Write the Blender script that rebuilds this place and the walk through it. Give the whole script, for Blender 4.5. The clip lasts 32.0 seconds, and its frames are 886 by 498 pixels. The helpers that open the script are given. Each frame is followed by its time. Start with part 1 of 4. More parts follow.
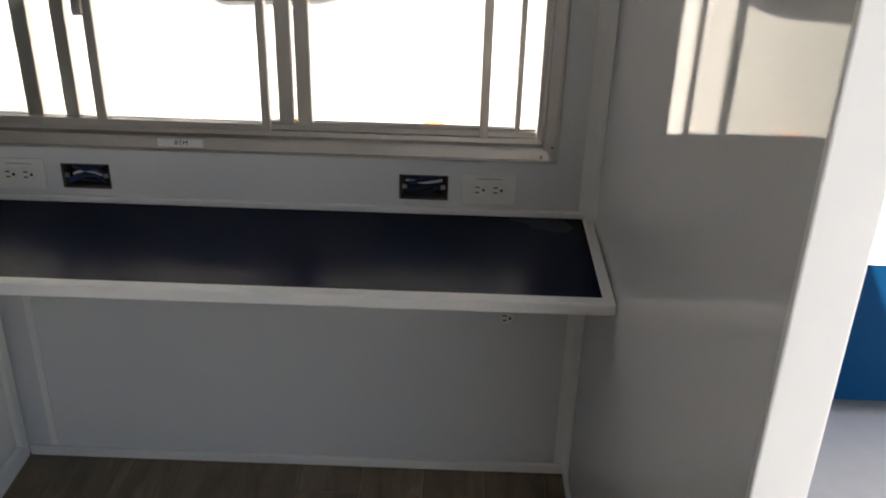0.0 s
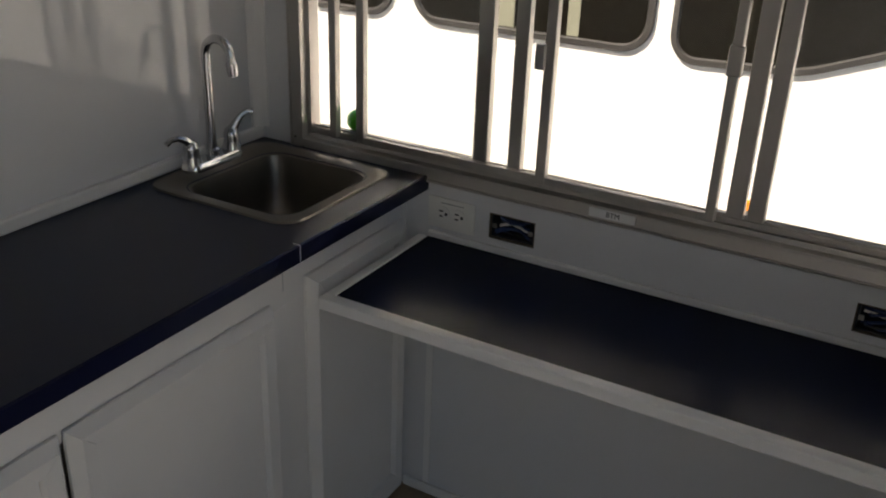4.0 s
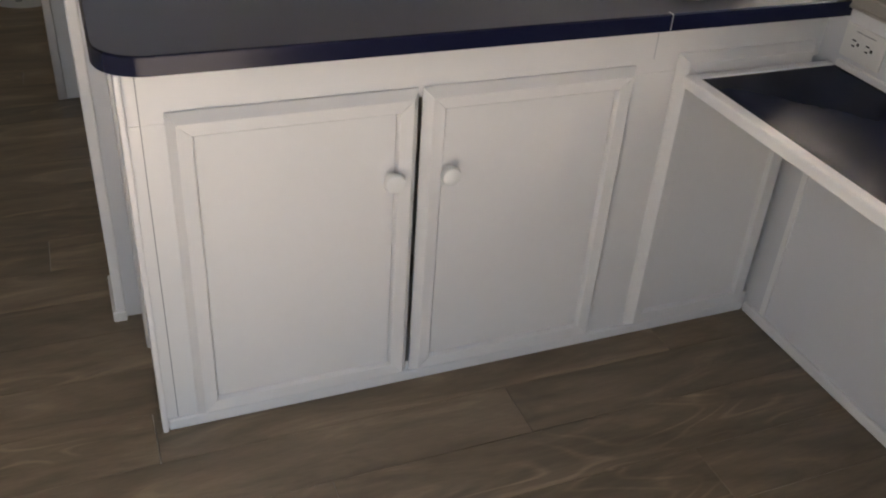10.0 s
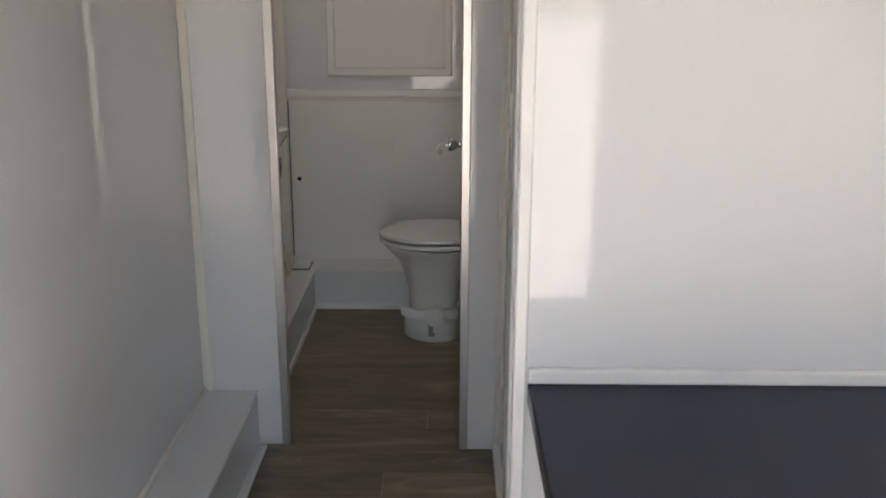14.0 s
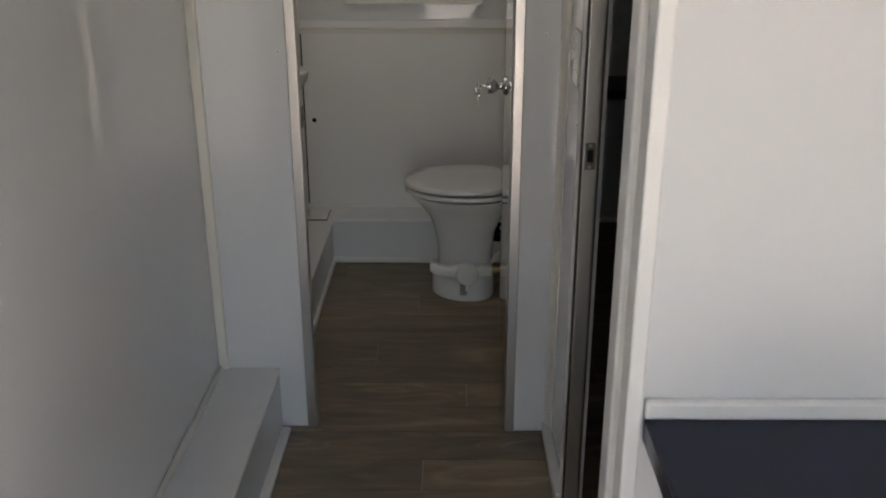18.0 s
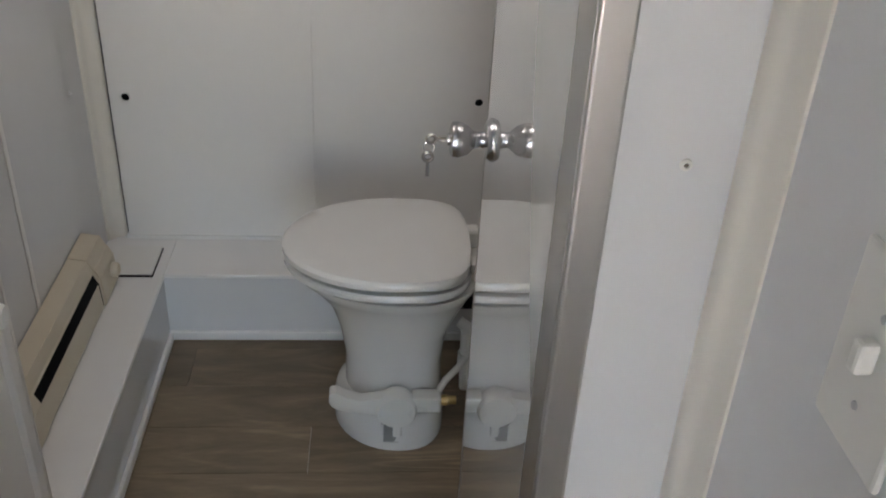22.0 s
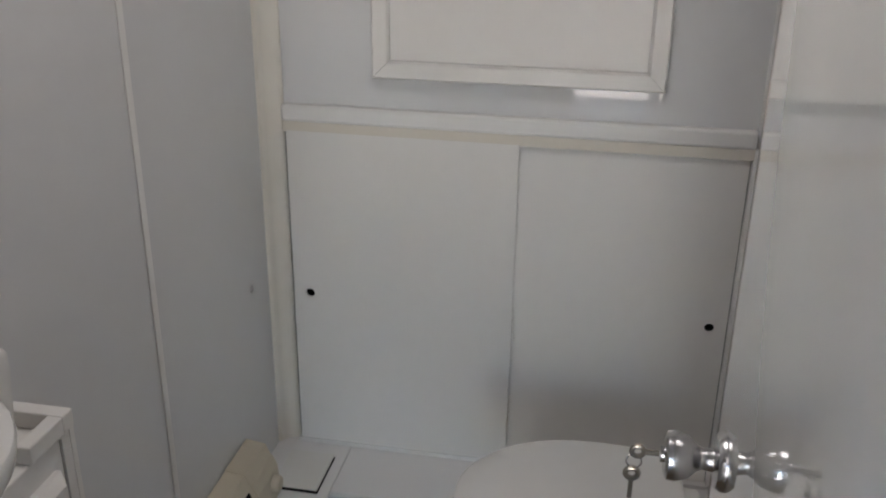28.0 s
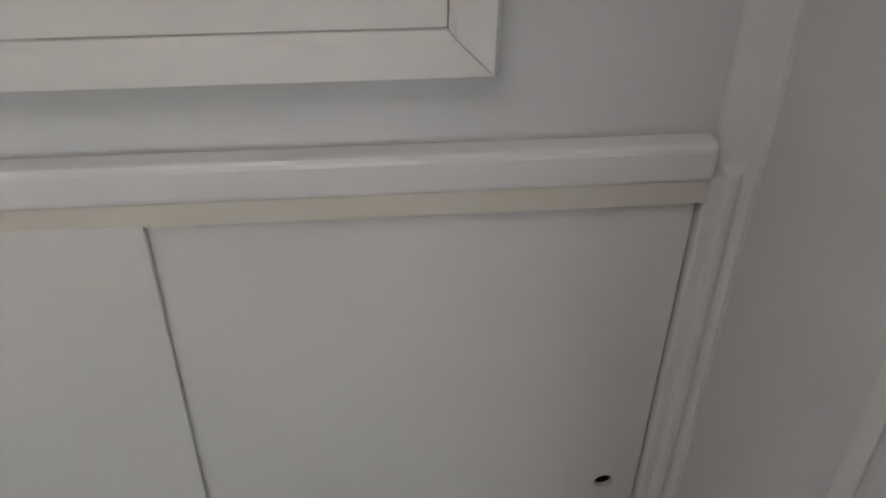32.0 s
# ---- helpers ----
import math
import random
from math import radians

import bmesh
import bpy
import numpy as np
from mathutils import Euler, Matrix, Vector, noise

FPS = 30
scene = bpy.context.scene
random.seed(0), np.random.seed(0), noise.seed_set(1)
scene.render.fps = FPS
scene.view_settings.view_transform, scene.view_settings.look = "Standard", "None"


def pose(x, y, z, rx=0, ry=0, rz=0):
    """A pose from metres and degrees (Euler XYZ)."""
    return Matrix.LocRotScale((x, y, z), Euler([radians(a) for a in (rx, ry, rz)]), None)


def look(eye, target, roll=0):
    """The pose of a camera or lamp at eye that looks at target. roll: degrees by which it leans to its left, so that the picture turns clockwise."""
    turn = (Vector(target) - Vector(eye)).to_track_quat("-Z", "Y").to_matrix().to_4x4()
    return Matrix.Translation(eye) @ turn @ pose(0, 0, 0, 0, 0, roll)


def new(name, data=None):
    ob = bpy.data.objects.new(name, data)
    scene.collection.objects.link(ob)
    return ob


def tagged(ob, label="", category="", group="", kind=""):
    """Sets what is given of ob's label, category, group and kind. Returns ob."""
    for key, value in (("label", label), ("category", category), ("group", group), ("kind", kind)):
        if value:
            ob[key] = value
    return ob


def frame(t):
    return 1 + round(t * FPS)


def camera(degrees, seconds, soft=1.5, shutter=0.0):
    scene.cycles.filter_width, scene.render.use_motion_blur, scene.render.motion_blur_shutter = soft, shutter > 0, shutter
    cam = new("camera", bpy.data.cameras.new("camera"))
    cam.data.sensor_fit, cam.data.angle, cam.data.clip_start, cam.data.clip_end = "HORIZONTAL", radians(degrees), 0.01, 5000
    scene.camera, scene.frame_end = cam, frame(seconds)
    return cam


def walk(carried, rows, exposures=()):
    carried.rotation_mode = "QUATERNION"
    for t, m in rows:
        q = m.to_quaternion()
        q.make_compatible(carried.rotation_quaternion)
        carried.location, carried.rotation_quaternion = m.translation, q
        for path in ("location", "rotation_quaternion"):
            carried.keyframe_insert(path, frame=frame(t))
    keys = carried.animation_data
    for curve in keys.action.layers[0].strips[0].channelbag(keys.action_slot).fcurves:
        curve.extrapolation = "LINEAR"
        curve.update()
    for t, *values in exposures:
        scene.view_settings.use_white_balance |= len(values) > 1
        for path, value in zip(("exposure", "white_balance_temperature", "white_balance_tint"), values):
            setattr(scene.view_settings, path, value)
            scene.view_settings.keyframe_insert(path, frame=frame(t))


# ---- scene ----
cam = camera(51.3, 32.0, soft=2.0)
PATH = [
    (0, -0.4620, -0.0206, 1.5501, 1.489, -26.718, -1.468),
    (0.5, -0.4883, -0.0046, 1.5635, 4.862, -26.949, -1.456),
    (1, -0.5295, -0.0086, 1.5481, 6.968, -27.274, -1.593),
    (1.5, -0.5407, -0.0130, 1.5414, 7.668, -27.497, -1.700),
    (2, -0.5479, -0.0081, 1.5377, 8.926, -26.831, -2.129),
    (2.5, -0.5401, 0.0334, 1.5392, 12.438, -26.294, -1.424),
    (3, -0.4971, 0.1121, 1.5389, 19.082, -25.400, -1.226),
    (3.5, -0.4861, 0.1752, 1.5298, 26.223, -24.844, -1.806),
    (4, -0.5235, 0.1862, 1.5401, 29.913, -24.589, -2.019),
    (4.5, -0.5907, 0.1615, 1.5360, 30.034, -24.203, -2.788),
    (6.5, -0.4802, 0.2829, 1.5154, 43.452, -23.852, -2.893),
    (7, -0.3114, 0.2626, 1.5657, 50.939, -27.103, -2.688),
    (7.5, -0.2314, 0.1998, 1.5300, 55.853, -28.988, -4.577),
    (8, -0.1808, 0.2028, 1.4876, 60.295, -29.513, -3.373),
    (8.5, -0.1038, 0.2733, 1.4689, 64.456, -31.825, -3.871),
    (9, -0.0453, 0.3094, 1.4496, 65.632, -33.051, -3.473),
    (9.5, -0.0185, 0.3014, 1.4272, 67.873, -33.721, -3.607),
    (10, -0.0256, 0.2891, 1.4347, 68.722, -33.628, -3.548),
    (10.5, -0.0327, 0.2883, 1.4415, 68.353, -32.255, -3.115),
    (11, -0.0641, 0.2535, 1.4656, 68.515, -29.931, -3.617),
    (11.5, -0.1627, 0.1653, 1.5065, 70.106, -27.930, -4.758),
    (12, -0.2444, 0.0715, 1.5098, 77.434, -25.532, -4.388),
    (12.5, -0.3097, 0.0029, 1.5200, 83.718, -25.432, -4.268),
    (13, -0.3648, 0.0847, 1.5039, 88.103, -23.738, -3.729),
    (13.5, -0.4029, 0.1446, 1.5187, 88.446, -19.476, 0.626),
    (14, -0.3998, 0.1579, 1.5491, 90.417, -16.205, -0.225),
    (14.5, -0.3871, 0.1537, 1.5730, 91.153, -13.106, -0.892),
    (16.5, -0.2825, -0.0561, 1.6318, 86.666, -9.030, -1.143),
    (17, -0.4130, -0.0655, 1.5726, 86.284, -14.325, -3.195),
    (17.5, -0.6211, -0.0080, 1.5394, 88.903, -18.191, -1.414),
    (18, -0.7920, 0.0239, 1.5454, 90.340, -20.910, 0.058),
    (18.5, -1.0435, -0.0558, 1.5428, 88.491, -20.642, -1.722),
    (19, -1.3011, -0.0885, 1.5303, 86.558, -23.391, -1.519),
    (19.5, -1.6234, -0.0078, 1.5147, 88.133, -24.552, -0.694),
    (20, -1.8555, -0.0186, 1.4746, 88.487, -25.695, -2.127),
    (20.5, -2.0787, -0.0500, 1.4819, 86.102, -25.316, -1.690),
    (21, -2.3826, -0.0181, 1.4944, 86.608, -27.762, -1.020),
    (21.5, -2.5085, 0.0339, 1.5009, 89.019, -27.520, -0.193),
    (22, -2.6392, 0.0450, 1.5002, 86.595, -30.802, -2.670),
    (22.5, -2.8049, 0.0567, 1.4890, 88.498, -32.594, -1.796),
    (23, -2.8345, 0.1511, 1.4981, 95.454, -32.613, -2.756),
    (23.5, -2.8993, 0.1877, 1.4855, 103.912, -32.445, -2.242),
    (24, -2.8787, 0.1526, 1.5013, 110.642, -26.641, -1.963),
    (24.5, -2.9097, 0.1560, 1.4990, 121.189, -27.396, -0.324),
    (26.5, -2.8776, 0.1414, 1.5439, 116.912, -21.871, -3.737),
    (27, -2.8708, 0.0834, 1.5547, 110.506, -21.379, -3.394),
    (27.5, -2.8986, 0.0548, 1.5499, 103.697, -21.986, -3.162),
    (28, -3.0203, 0.0707, 1.5210, 100.805, -22.581, -0.699),
    (28.5, -3.1371, 0.0655, 1.5159, 98.342, -24.357, 0.451),
    (29, -3.2611, -0.0155, 1.5199, 91.429, -24.936, -1.017),
    (29.5, -3.3840, -0.0341, 1.4941, 87.441, -27.240, -1.314),
    (30, -3.6054, 0.0232, 1.4836, 90.239, -29.151, 0.158),
    (30.5, -3.7702, 0.0296, 1.4935, 91.507, -33.022, 0.535),
    (31, -3.8793, -0.0289, 1.4780, 86.689, -32.056, -0.784),
    (31.5, -4.0621, -0.0178, 1.4416, 82.327, -37.183, -1.177),
    (32, -4.2382, 0.0681, 1.4335, 84.758, -37.905, -0.678),
]
EXPOSURES = [(0.0, 2.16, 7500, 12), (2.0, 2.66, 7500, 13), (3.0, 2.11, 7600, 13), (4.0, 1.31, 7700, 13), (6.5, 0.95, 7700, 13), (7.0, 1.25, 7800, 14), (8.0, 2.65, 8200, 17), (9.0, 2.95, 8700, 19), (11.0, 2.83, 7980, 17), (12.0, 2.89, 7730, 16), (13.0, 3.27, 7580, 16), (14.0, 3.27, 7480, 16), (17.0, 2.94, 7380, 15), (18.0, 3.07, 7580, 15), (19.0, 3.62, 8100, 14), (20.0, 4.48, 8500, 15), (20.5, 4.48, 8050, 15), (22.0, 4.26, 7100, 15), (23.0, 4.42, 7100, 15), (24.0, 4.73, 6900, 14), (26.5, 4.4, 6850, 14), (28.0, 4.14, 6950, 15), (29.0, 4.07, 7050, 15), (32.0, 4.06, 7050, 15)]
walk(cam, [(t, pose(x, y, z, 90 + pitch, roll, yaw)) for t, x, y, z, yaw, pitch, roll in PATH], EXPOSURES)

# ---- light ----
SUN_ELEVATION, SUN_AZIMUTH = 51.0, 220.0
world = bpy.data.worlds.new("world")
scene.world = world
world.use_nodes = True
sky = world.node_tree.nodes.new("ShaderNodeTexSky")
sky.sky_type, sky.sun_disc = "NISHITA", False
sky.sun_elevation, sky.sun_rotation = radians(SUN_ELEVATION), radians(SUN_AZIMUTH)
background = world.node_tree.nodes["Background"]
world.node_tree.links.new(sky.outputs[0], background.inputs[0])
background.inputs[1].default_value = 0.09
sun_data = bpy.data.lights.new("sun", "SUN")
sun_data.energy, sun_data.angle, sun_data.color = 4.6, radians(0.5), (1.0, 0.96, 0.9)
sun = new("sun", sun_data)
sun.matrix_world = look((-5, -6, 9.6), (0, 0, 0))

VENT_FILL = 0.19  # watts of the fill lamp under the added, unseen washroom roof vent

# ---- materials ----
def material(name, color, rough=0.5, metal=0.0, vary=0.06, scale=6.0, bump=0.0, bump_scale=60.0, stretch=(1, 1, 1), coat=0.0, random_tone=0.0, specular=0.5, gloss_span=0.2):
    """A principled surface with two scales of variation in tone and gloss, and fine relief."""
    m = bpy.data.materials.new(name)
    m.use_nodes = True
    n, l = m.node_tree.nodes, m.node_tree.links
    b = n["Principled BSDF"]
    b.inputs["Roughness"].default_value, b.inputs["Metallic"].default_value = rough, metal
    b.inputs["Coat Weight"].default_value = coat
    b.inputs["Specular IOR Level"].default_value = specular
    b.inputs["Coat Roughness"].default_value = 0.08
    coords = n.new("ShaderNodeTexCoord")
    mapping = n.new("ShaderNodeMapping")
    mapping.inputs["Scale"].default_value = stretch
    l.new(coords.outputs["Object"], mapping.inputs[0])
    broad, fine = n.new("ShaderNodeTexNoise"), n.new("ShaderNodeTexNoise")
    broad.inputs["Scale"].default_value, broad.inputs["Detail"].default_value = scale, 3
    fine.inputs["Scale"].default_value, fine.inputs["Detail"].default_value = scale * 14, 4
    mix = n.new("ShaderNodeMath")
    mix.operation = "MULTIPLY_ADD"
    mix.inputs[1].default_value = 0.45
    for node in (broad, fine):
        l.new(mapping.outputs[0], node.inputs["Vector"])
    l.new(fine.outputs["Fac"], mix.inputs[0])
    l.new(broad.outputs["Fac"], mix.inputs[2])
    tone = n.new("ShaderNodeMapRange")
    tone.inputs["From Min"].default_value, tone.inputs["From Max"].default_value = 0.35, 1.05
    tone.inputs["To Min"].default_value, tone.inputs["To Max"].default_value = 1 - vary, 1 + vary
    l.new(mix.outputs[0], tone.inputs[0])
    scaled = n.new("ShaderNodeVectorMath")
    scaled.operation = "SCALE"
    scaled.inputs[0].default_value = color
    factor = tone.outputs[0]
    if random_tone:
        info = n.new("ShaderNodeObjectInfo")
        span = n.new("ShaderNodeMapRange")
        span.inputs["To Min"].default_value, span.inputs["To Max"].default_value = 1 - random_tone, 1 + random_tone
        l.new(info.outputs["Random"], span.inputs[0])
        product = n.new("ShaderNodeMath")
        product.operation = "MULTIPLY"
        l.new(span.outputs[0], product.inputs[0])
        l.new(factor, product.inputs[1])
        factor = product.outputs[0]
    l.new(factor, scaled.inputs["Scale"])
    l.new(scaled.outputs[0], b.inputs["Base Color"])
    gloss = n.new("ShaderNodeMapRange")
    gloss.inputs["To Min"].default_value, gloss.inputs["To Max"].default_value = max(0.015, rough * (1 - gloss_span)), min(1, rough * (1 + gloss_span))
    l.new(broad.outputs["Fac"], gloss.inputs[0])
    l.new(gloss.outputs[0], b.inputs["Roughness"])
    if bump:
        relief = n.new("ShaderNodeTexNoise")
        relief.inputs["Scale"].default_value, relief.inputs["Detail"].default_value = bump_scale, 3
        l.new(mapping.outputs[0], relief.inputs["Vector"])
        node = n.new("ShaderNodeBump")
        node.inputs["Strength"].default_value, node.inputs["Distance"].default_value = bump, 0.002
        l.new(relief.outputs["Fac"], node.inputs["Height"])
        l.new(node.outputs[0], b.inputs["Normal"])
    return m


def wood_plank():
    """Grey-brown vinyl plank with long grain along y, knots and a tone of its own for each plank."""
    m = material("vinyl_plank", (0.215, 0.163, 0.106), 0.4, bump=0.08, bump_scale=40, stretch=(5, 1.0, 1), scale=2.0, vary=0.27, random_tone=0.15)
    n, l = m.node_tree.nodes, m.node_tree.links
    b = n["Principled BSDF"]
    base = b.inputs["Base Color"].links[0].from_socket
    coords = n.new("ShaderNodeTexCoord")
    info = n.new("ShaderNodeObjectInfo")
    shift = n.new("ShaderNodeVectorMath")
    shift.operation = "MULTIPLY_ADD"
    spread = n.new("ShaderNodeCombineXYZ")
    times = n.new("ShaderNodeMath")
    times.operation = "MULTIPLY"
    times.inputs[1].default_value = 37.0
    l.new(info.outputs["Random"], times.inputs[0])
    l.new(times.outputs[0], spread.inputs[1])
    l.new(times.outputs[0], spread.inputs[0])
    l.new(coords.outputs["Object"], shift.inputs[0])
    shift.inputs[1].default_value = (4.6, 0.9, 1.0)
    l.new(spread.outputs[0], shift.inputs[2])
    grain = n.new("ShaderNodeTexNoise")
    grain.inputs["Scale"].default_value, grain.inputs["Detail"].default_value, grain.inputs["Distortion"].default_value = 2.6, 8, 1.6
    l.new(shift.outputs[0], grain.inputs["Vector"])
    ramp = n.new("ShaderNodeValToRGB")
    ramp.color_ramp.elements[0].position, ramp.color_ramp.elements[0].color = 0.33, (0.74, 0.71, 0.68, 1)
    ramp.color_ramp.elements[1].position, ramp.color_ramp.elements[1].color = 0.60, (1.1, 1.08, 1.06, 1)
    pale = ramp.color_ramp.elements.new(0.72)
    pale.color = (1.5, 1.46, 1.4, 1)
    l.new(grain.outputs["Fac"], ramp.inputs[0])
    product = n.new("ShaderNodeVectorMath")
    product.operation = "MULTIPLY"
    l.new(base, product.inputs[0])
    l.new(ramp.outputs[0], product.inputs[1])
    # pale cathedral lines: contours of a long noise, in patches
    def step(kind, *values):
        node = n.new("ShaderNodeMath")
        node.operation = kind
        for k, v in enumerate(values):
            if isinstance(v, (int, float)):
                node.inputs[k].default_value = v
            else:
                l.new(v, node.inputs[k])
        return node.outputs[0]
    figure, patch = n.new("ShaderNodeTexNoise"), n.new("ShaderNodeTexNoise")
    figure.inputs["Scale"].default_value, figure.inputs["Detail"].default_value, figure.inputs["Distortion"].default_value = 1.5, 1.5, 0.5
    patch.inputs["Scale"].default_value, patch.inputs["Detail"].default_value = 1.1, 2
    l.new(shift.outputs[0], figure.inputs["Vector"])
    l.new(shift.outputs[0], patch.inputs["Vector"])
    band = step("PINGPONG", step("MULTIPLY", figure.outputs["Fac"], 15.0), 0.5)
    line = step("SUBTRACT", 1.0, step("SMOOTH_MIN", step("MULTIPLY", band, 5.0), 1.0, 0.1))
    where = step("MINIMUM", step("MAXIMUM", step("MULTIPLY", step("SUBTRACT", patch.outputs["Fac"], 0.57), 9.0), 0.0), 1.0)
    lift = step("MULTIPLY_ADD", step("MULTIPLY", line, where), 0.6, 1.0)
    lifted = n.new("ShaderNodeVectorMath")
    lifted.operation = "SCALE"
    l.new(product.outputs[0], lifted.inputs[0])
    l.new(lift, lifted.inputs["Scale"])
    l.new(lifted.outputs[0], b.inputs["Base Color"])
    return m


def clear_glass(name, tint, rough=0.0):
    m = bpy.data.materials.new(name)
    m.use_nodes = True
    b = m.node_tree.nodes["Principled BSDF"]
    b.inputs["Base Color"].default_value = (*tint, 1)
    b.inputs["Roughness"].default_value = rough
    b.inputs["Transmission Weight"].default_value = 1.0
    b.inputs["IOR"].default_value = 1.45
    return m


PANEL = material("gloss_white_panel", (0.72, 0.72, 0.722), 0.035, vary=0.015, scale=1.6, bump=0.018, bump_scale=7, gloss_span=0.05, specular=0.55)
PAINT = material("white_cabinet_paint", (0.78, 0.76, 0.73), 0.34, vary=0.025, scale=3, bump=0.05, bump_scale=70)
TRIM = material("white_trim", (0.8, 0.79, 0.77), 0.36, vary=0.015, scale=2.5, gloss_span=0.04)
NAVY = material("navy_laminate", (0.0095, 0.0135, 0.032), 0.3, vary=0.05, scale=3, specular=0.26, gloss_span=0.05)
# near copy of NAVY with its reflection cut, so the shelf renders darker
SHELF_NAVY = material("navy_laminate_dimmed", (0.0095, 0.013, 0.031), 0.27, vary=0.05, scale=3, specular=0.05, gloss_span=0.05)
NAVY_EDGE = material("navy_edge", (0.008, 0.010, 0.03), 0.22, vary=0.06, specular=0.3, gloss_span=0.05)
VINYL = material("navy_vinyl", (0.008, 0.012, 0.03), 0.38, vary=0.1, scale=5, bump=0.1, bump_scale=120)
ALUMINIUM = material("mill_aluminium", (0.52, 0.49, 0.455), 0.34, 0.9, vary=0.06, scale=8, stretch=(1, 1, 0.1), gloss_span=0.08)
JAMB = material("dull_metal_edge", (0.6, 0.575, 0.55), 0.3, 0.95, vary=0.05, scale=6, stretch=(1, 1, 0.1), gloss_span=0.08)
STEEL = material("brushed_steel", (0.2, 0.18, 0.155), 0.36, 1.0, vary=0.06, scale=20, gloss_span=0.1)
CHROME = material("chrome", (0.6, 0.6, 0.61), 0.13, 1.0, vary=0.03)
PORCELAIN = material("porcelain", (0.8, 0.79, 0.76), 0.1, vary=0.015, scale=3, coat=0.4)
PLASTIC = material("white_plastic", (0.78, 0.77, 0.73), 0.3, vary=0.02)
BEIGE = material("beige_enamel", (0.62, 0.55, 0.43), 0.4, vary=0.04, bump=0.05, bump_scale=200)
# paints the shade inside holes, slots and gaps; also colours the gasket
BLACK = material("black_shade_and_gasket", (0.004, 0.004, 0.005), 0.7, vary=0.2, specular=0.08)
DARKBOX = material("dark_box_metal", (0.03, 0.032, 0.04), 0.45, 0.4, vary=0.3, scale=40)
WIRE = material("blue_wire", (0.02, 0.04, 0.12), 0.4)
SATIN = material("satin_chrome", (0.55, 0.55, 0.56), 0.22, 1.0, vary=0.03)
KEYMETAL = material("worn_key_metal", (0.34, 0.31, 0.27), 0.3, 1.0, vary=0.1)
BRASS = material("brass", (0.5, 0.38, 0.18), 0.3, 1.0)
SEAL = material("grey_seal", (0.045, 0.042, 0.04), 0.4, vary=0.1)
DOOR_GLOSS = material("gloss_white_door", (0.72, 0.715, 0.705), 0.025, vary=0.015, scale=1.2, specular=1.0, gloss_span=0.05, coat=1.0)
DOOR_GLOSS.node_tree.nodes["Principled BSDF"].inputs["Coat Roughness"].default_value = 0.015
DOOR_GLOSS.node_tree.nodes["Principled BSDF"].inputs["Coat IOR"].default_value = 1.9
RUBBER = material("black_rubber", (0.012, 0.012, 0.013), 0.6, vary=0.15)
LABEL = material("paper_label", (0.75, 0.75, 0.74), 0.55, vary=0.02)
INK = material("black_ink", (0.015, 0.015, 0.015), 0.6)
BUSWHITE = material("white_coach_paint", (0.78, 0.77, 0.75), 0.3, vary=0.03, scale=1)
BLUE = material("blue_vinyl_stripe", (0.0, 0.03, 0.085), 0.5, vary=0.05, specular=0.04)
CAPGREY = material("pale_grey_plastic", (0.5, 0.5, 0.5), 0.3, vary=0.03)
TRACK = material("cream_track", (0.72, 0.67, 0.59), 0.45, vary=0.03)
SLOT = material("grey_plastic", (0.3, 0.295, 0.28), 0.5, vary=0.05)
WOODEDGE = material("raw_panel_edge", (0.13, 0.1, 0.07), 0.7, vary=0.2, scale=30)
DARKGLASS = material("tinted_glass", (0.007, 0.006, 0.004), 0.06, vary=0.2, scale=2, specular=0.08)
CONCRETE = material("pale_concrete", (0.36, 0.35, 0.34), 0.85, vary=0.15, scale=0.7, bump=0.4, bump_scale=30)
AMBER = material("amber_lens", (0.7, 0.2, 0.02), 0.2)
GREEN = material("green_lens", (0.06, 0.5, 0.03), 0.2)
CREAM = material("ivory_moulding", (0.8, 0.765, 0.69), 0.3, vary=0.02, scale=2.5, gloss_span=0.05)
PLANK = wood_plank()
GLASS = clear_glass("window_glass", (0.97, 0.98, 0.97))

# ---- mesh helpers ----
def finish(name, bm, mat, parent=None, label="", smooth=False):
    bmesh.ops.recalc_face_normals(bm, faces=bm.faces[:])
    me = bpy.data.meshes.new(name)
    bm.to_mesh(me)
    bm.free()
    me.materials.append(mat)
    if smooth:
        for p in me.polygons:
            p.use_smooth = True
        me.set_sharp_from_angle(angle=radians(40))
    ob = new(name, me)
    if parent:
        ob.parent = parent
    if label:
        ob["label"] = label
    return ob


def part(name, bm, mat, parent, label="", smooth=False):
    return finish(name, bm, mat, parent, label, smooth)


def thing(name, label, category, at=(0, 0, 0), group=""):
    """An empty at the base of a thing; its parts are given in world metres."""
    ob = new(name)
    ob.empty_display_size = 0.05
    return tagged(ob, label, category, group)


def structure(name, bm, mat, label, category, smooth=False):
    return tagged(finish(name, bm, mat, smooth=smooth), label, category, kind="structure")


def box(x0, x1, y0, y1, z0, z1, bevel=0.0, bm=None, seg=2):
    bm = bm or bmesh.new()
    m = Matrix.Translation(((x0 + x1) / 2, (y0 + y1) / 2, (z0 + z1) / 2)) @ Matrix.Diagonal((abs(x1 - x0), abs(y1 - y0), abs(z1 - z0), 1))
    made = bmesh.ops.create_cube(bm, size=1.0, matrix=m)["verts"]
    if bevel:
        edges = list({e for v in made for e in v.link_edges})
        bmesh.ops.bevel(bm, geom=edges, offset=bevel, segments=seg, affect="EDGES", profile=0.5)
    return bm


def boxes(rows, bevel=0.0):
    bm = bmesh.new()
    for r in rows:
        box(*r, bevel=bevel, bm=bm)
    return bm


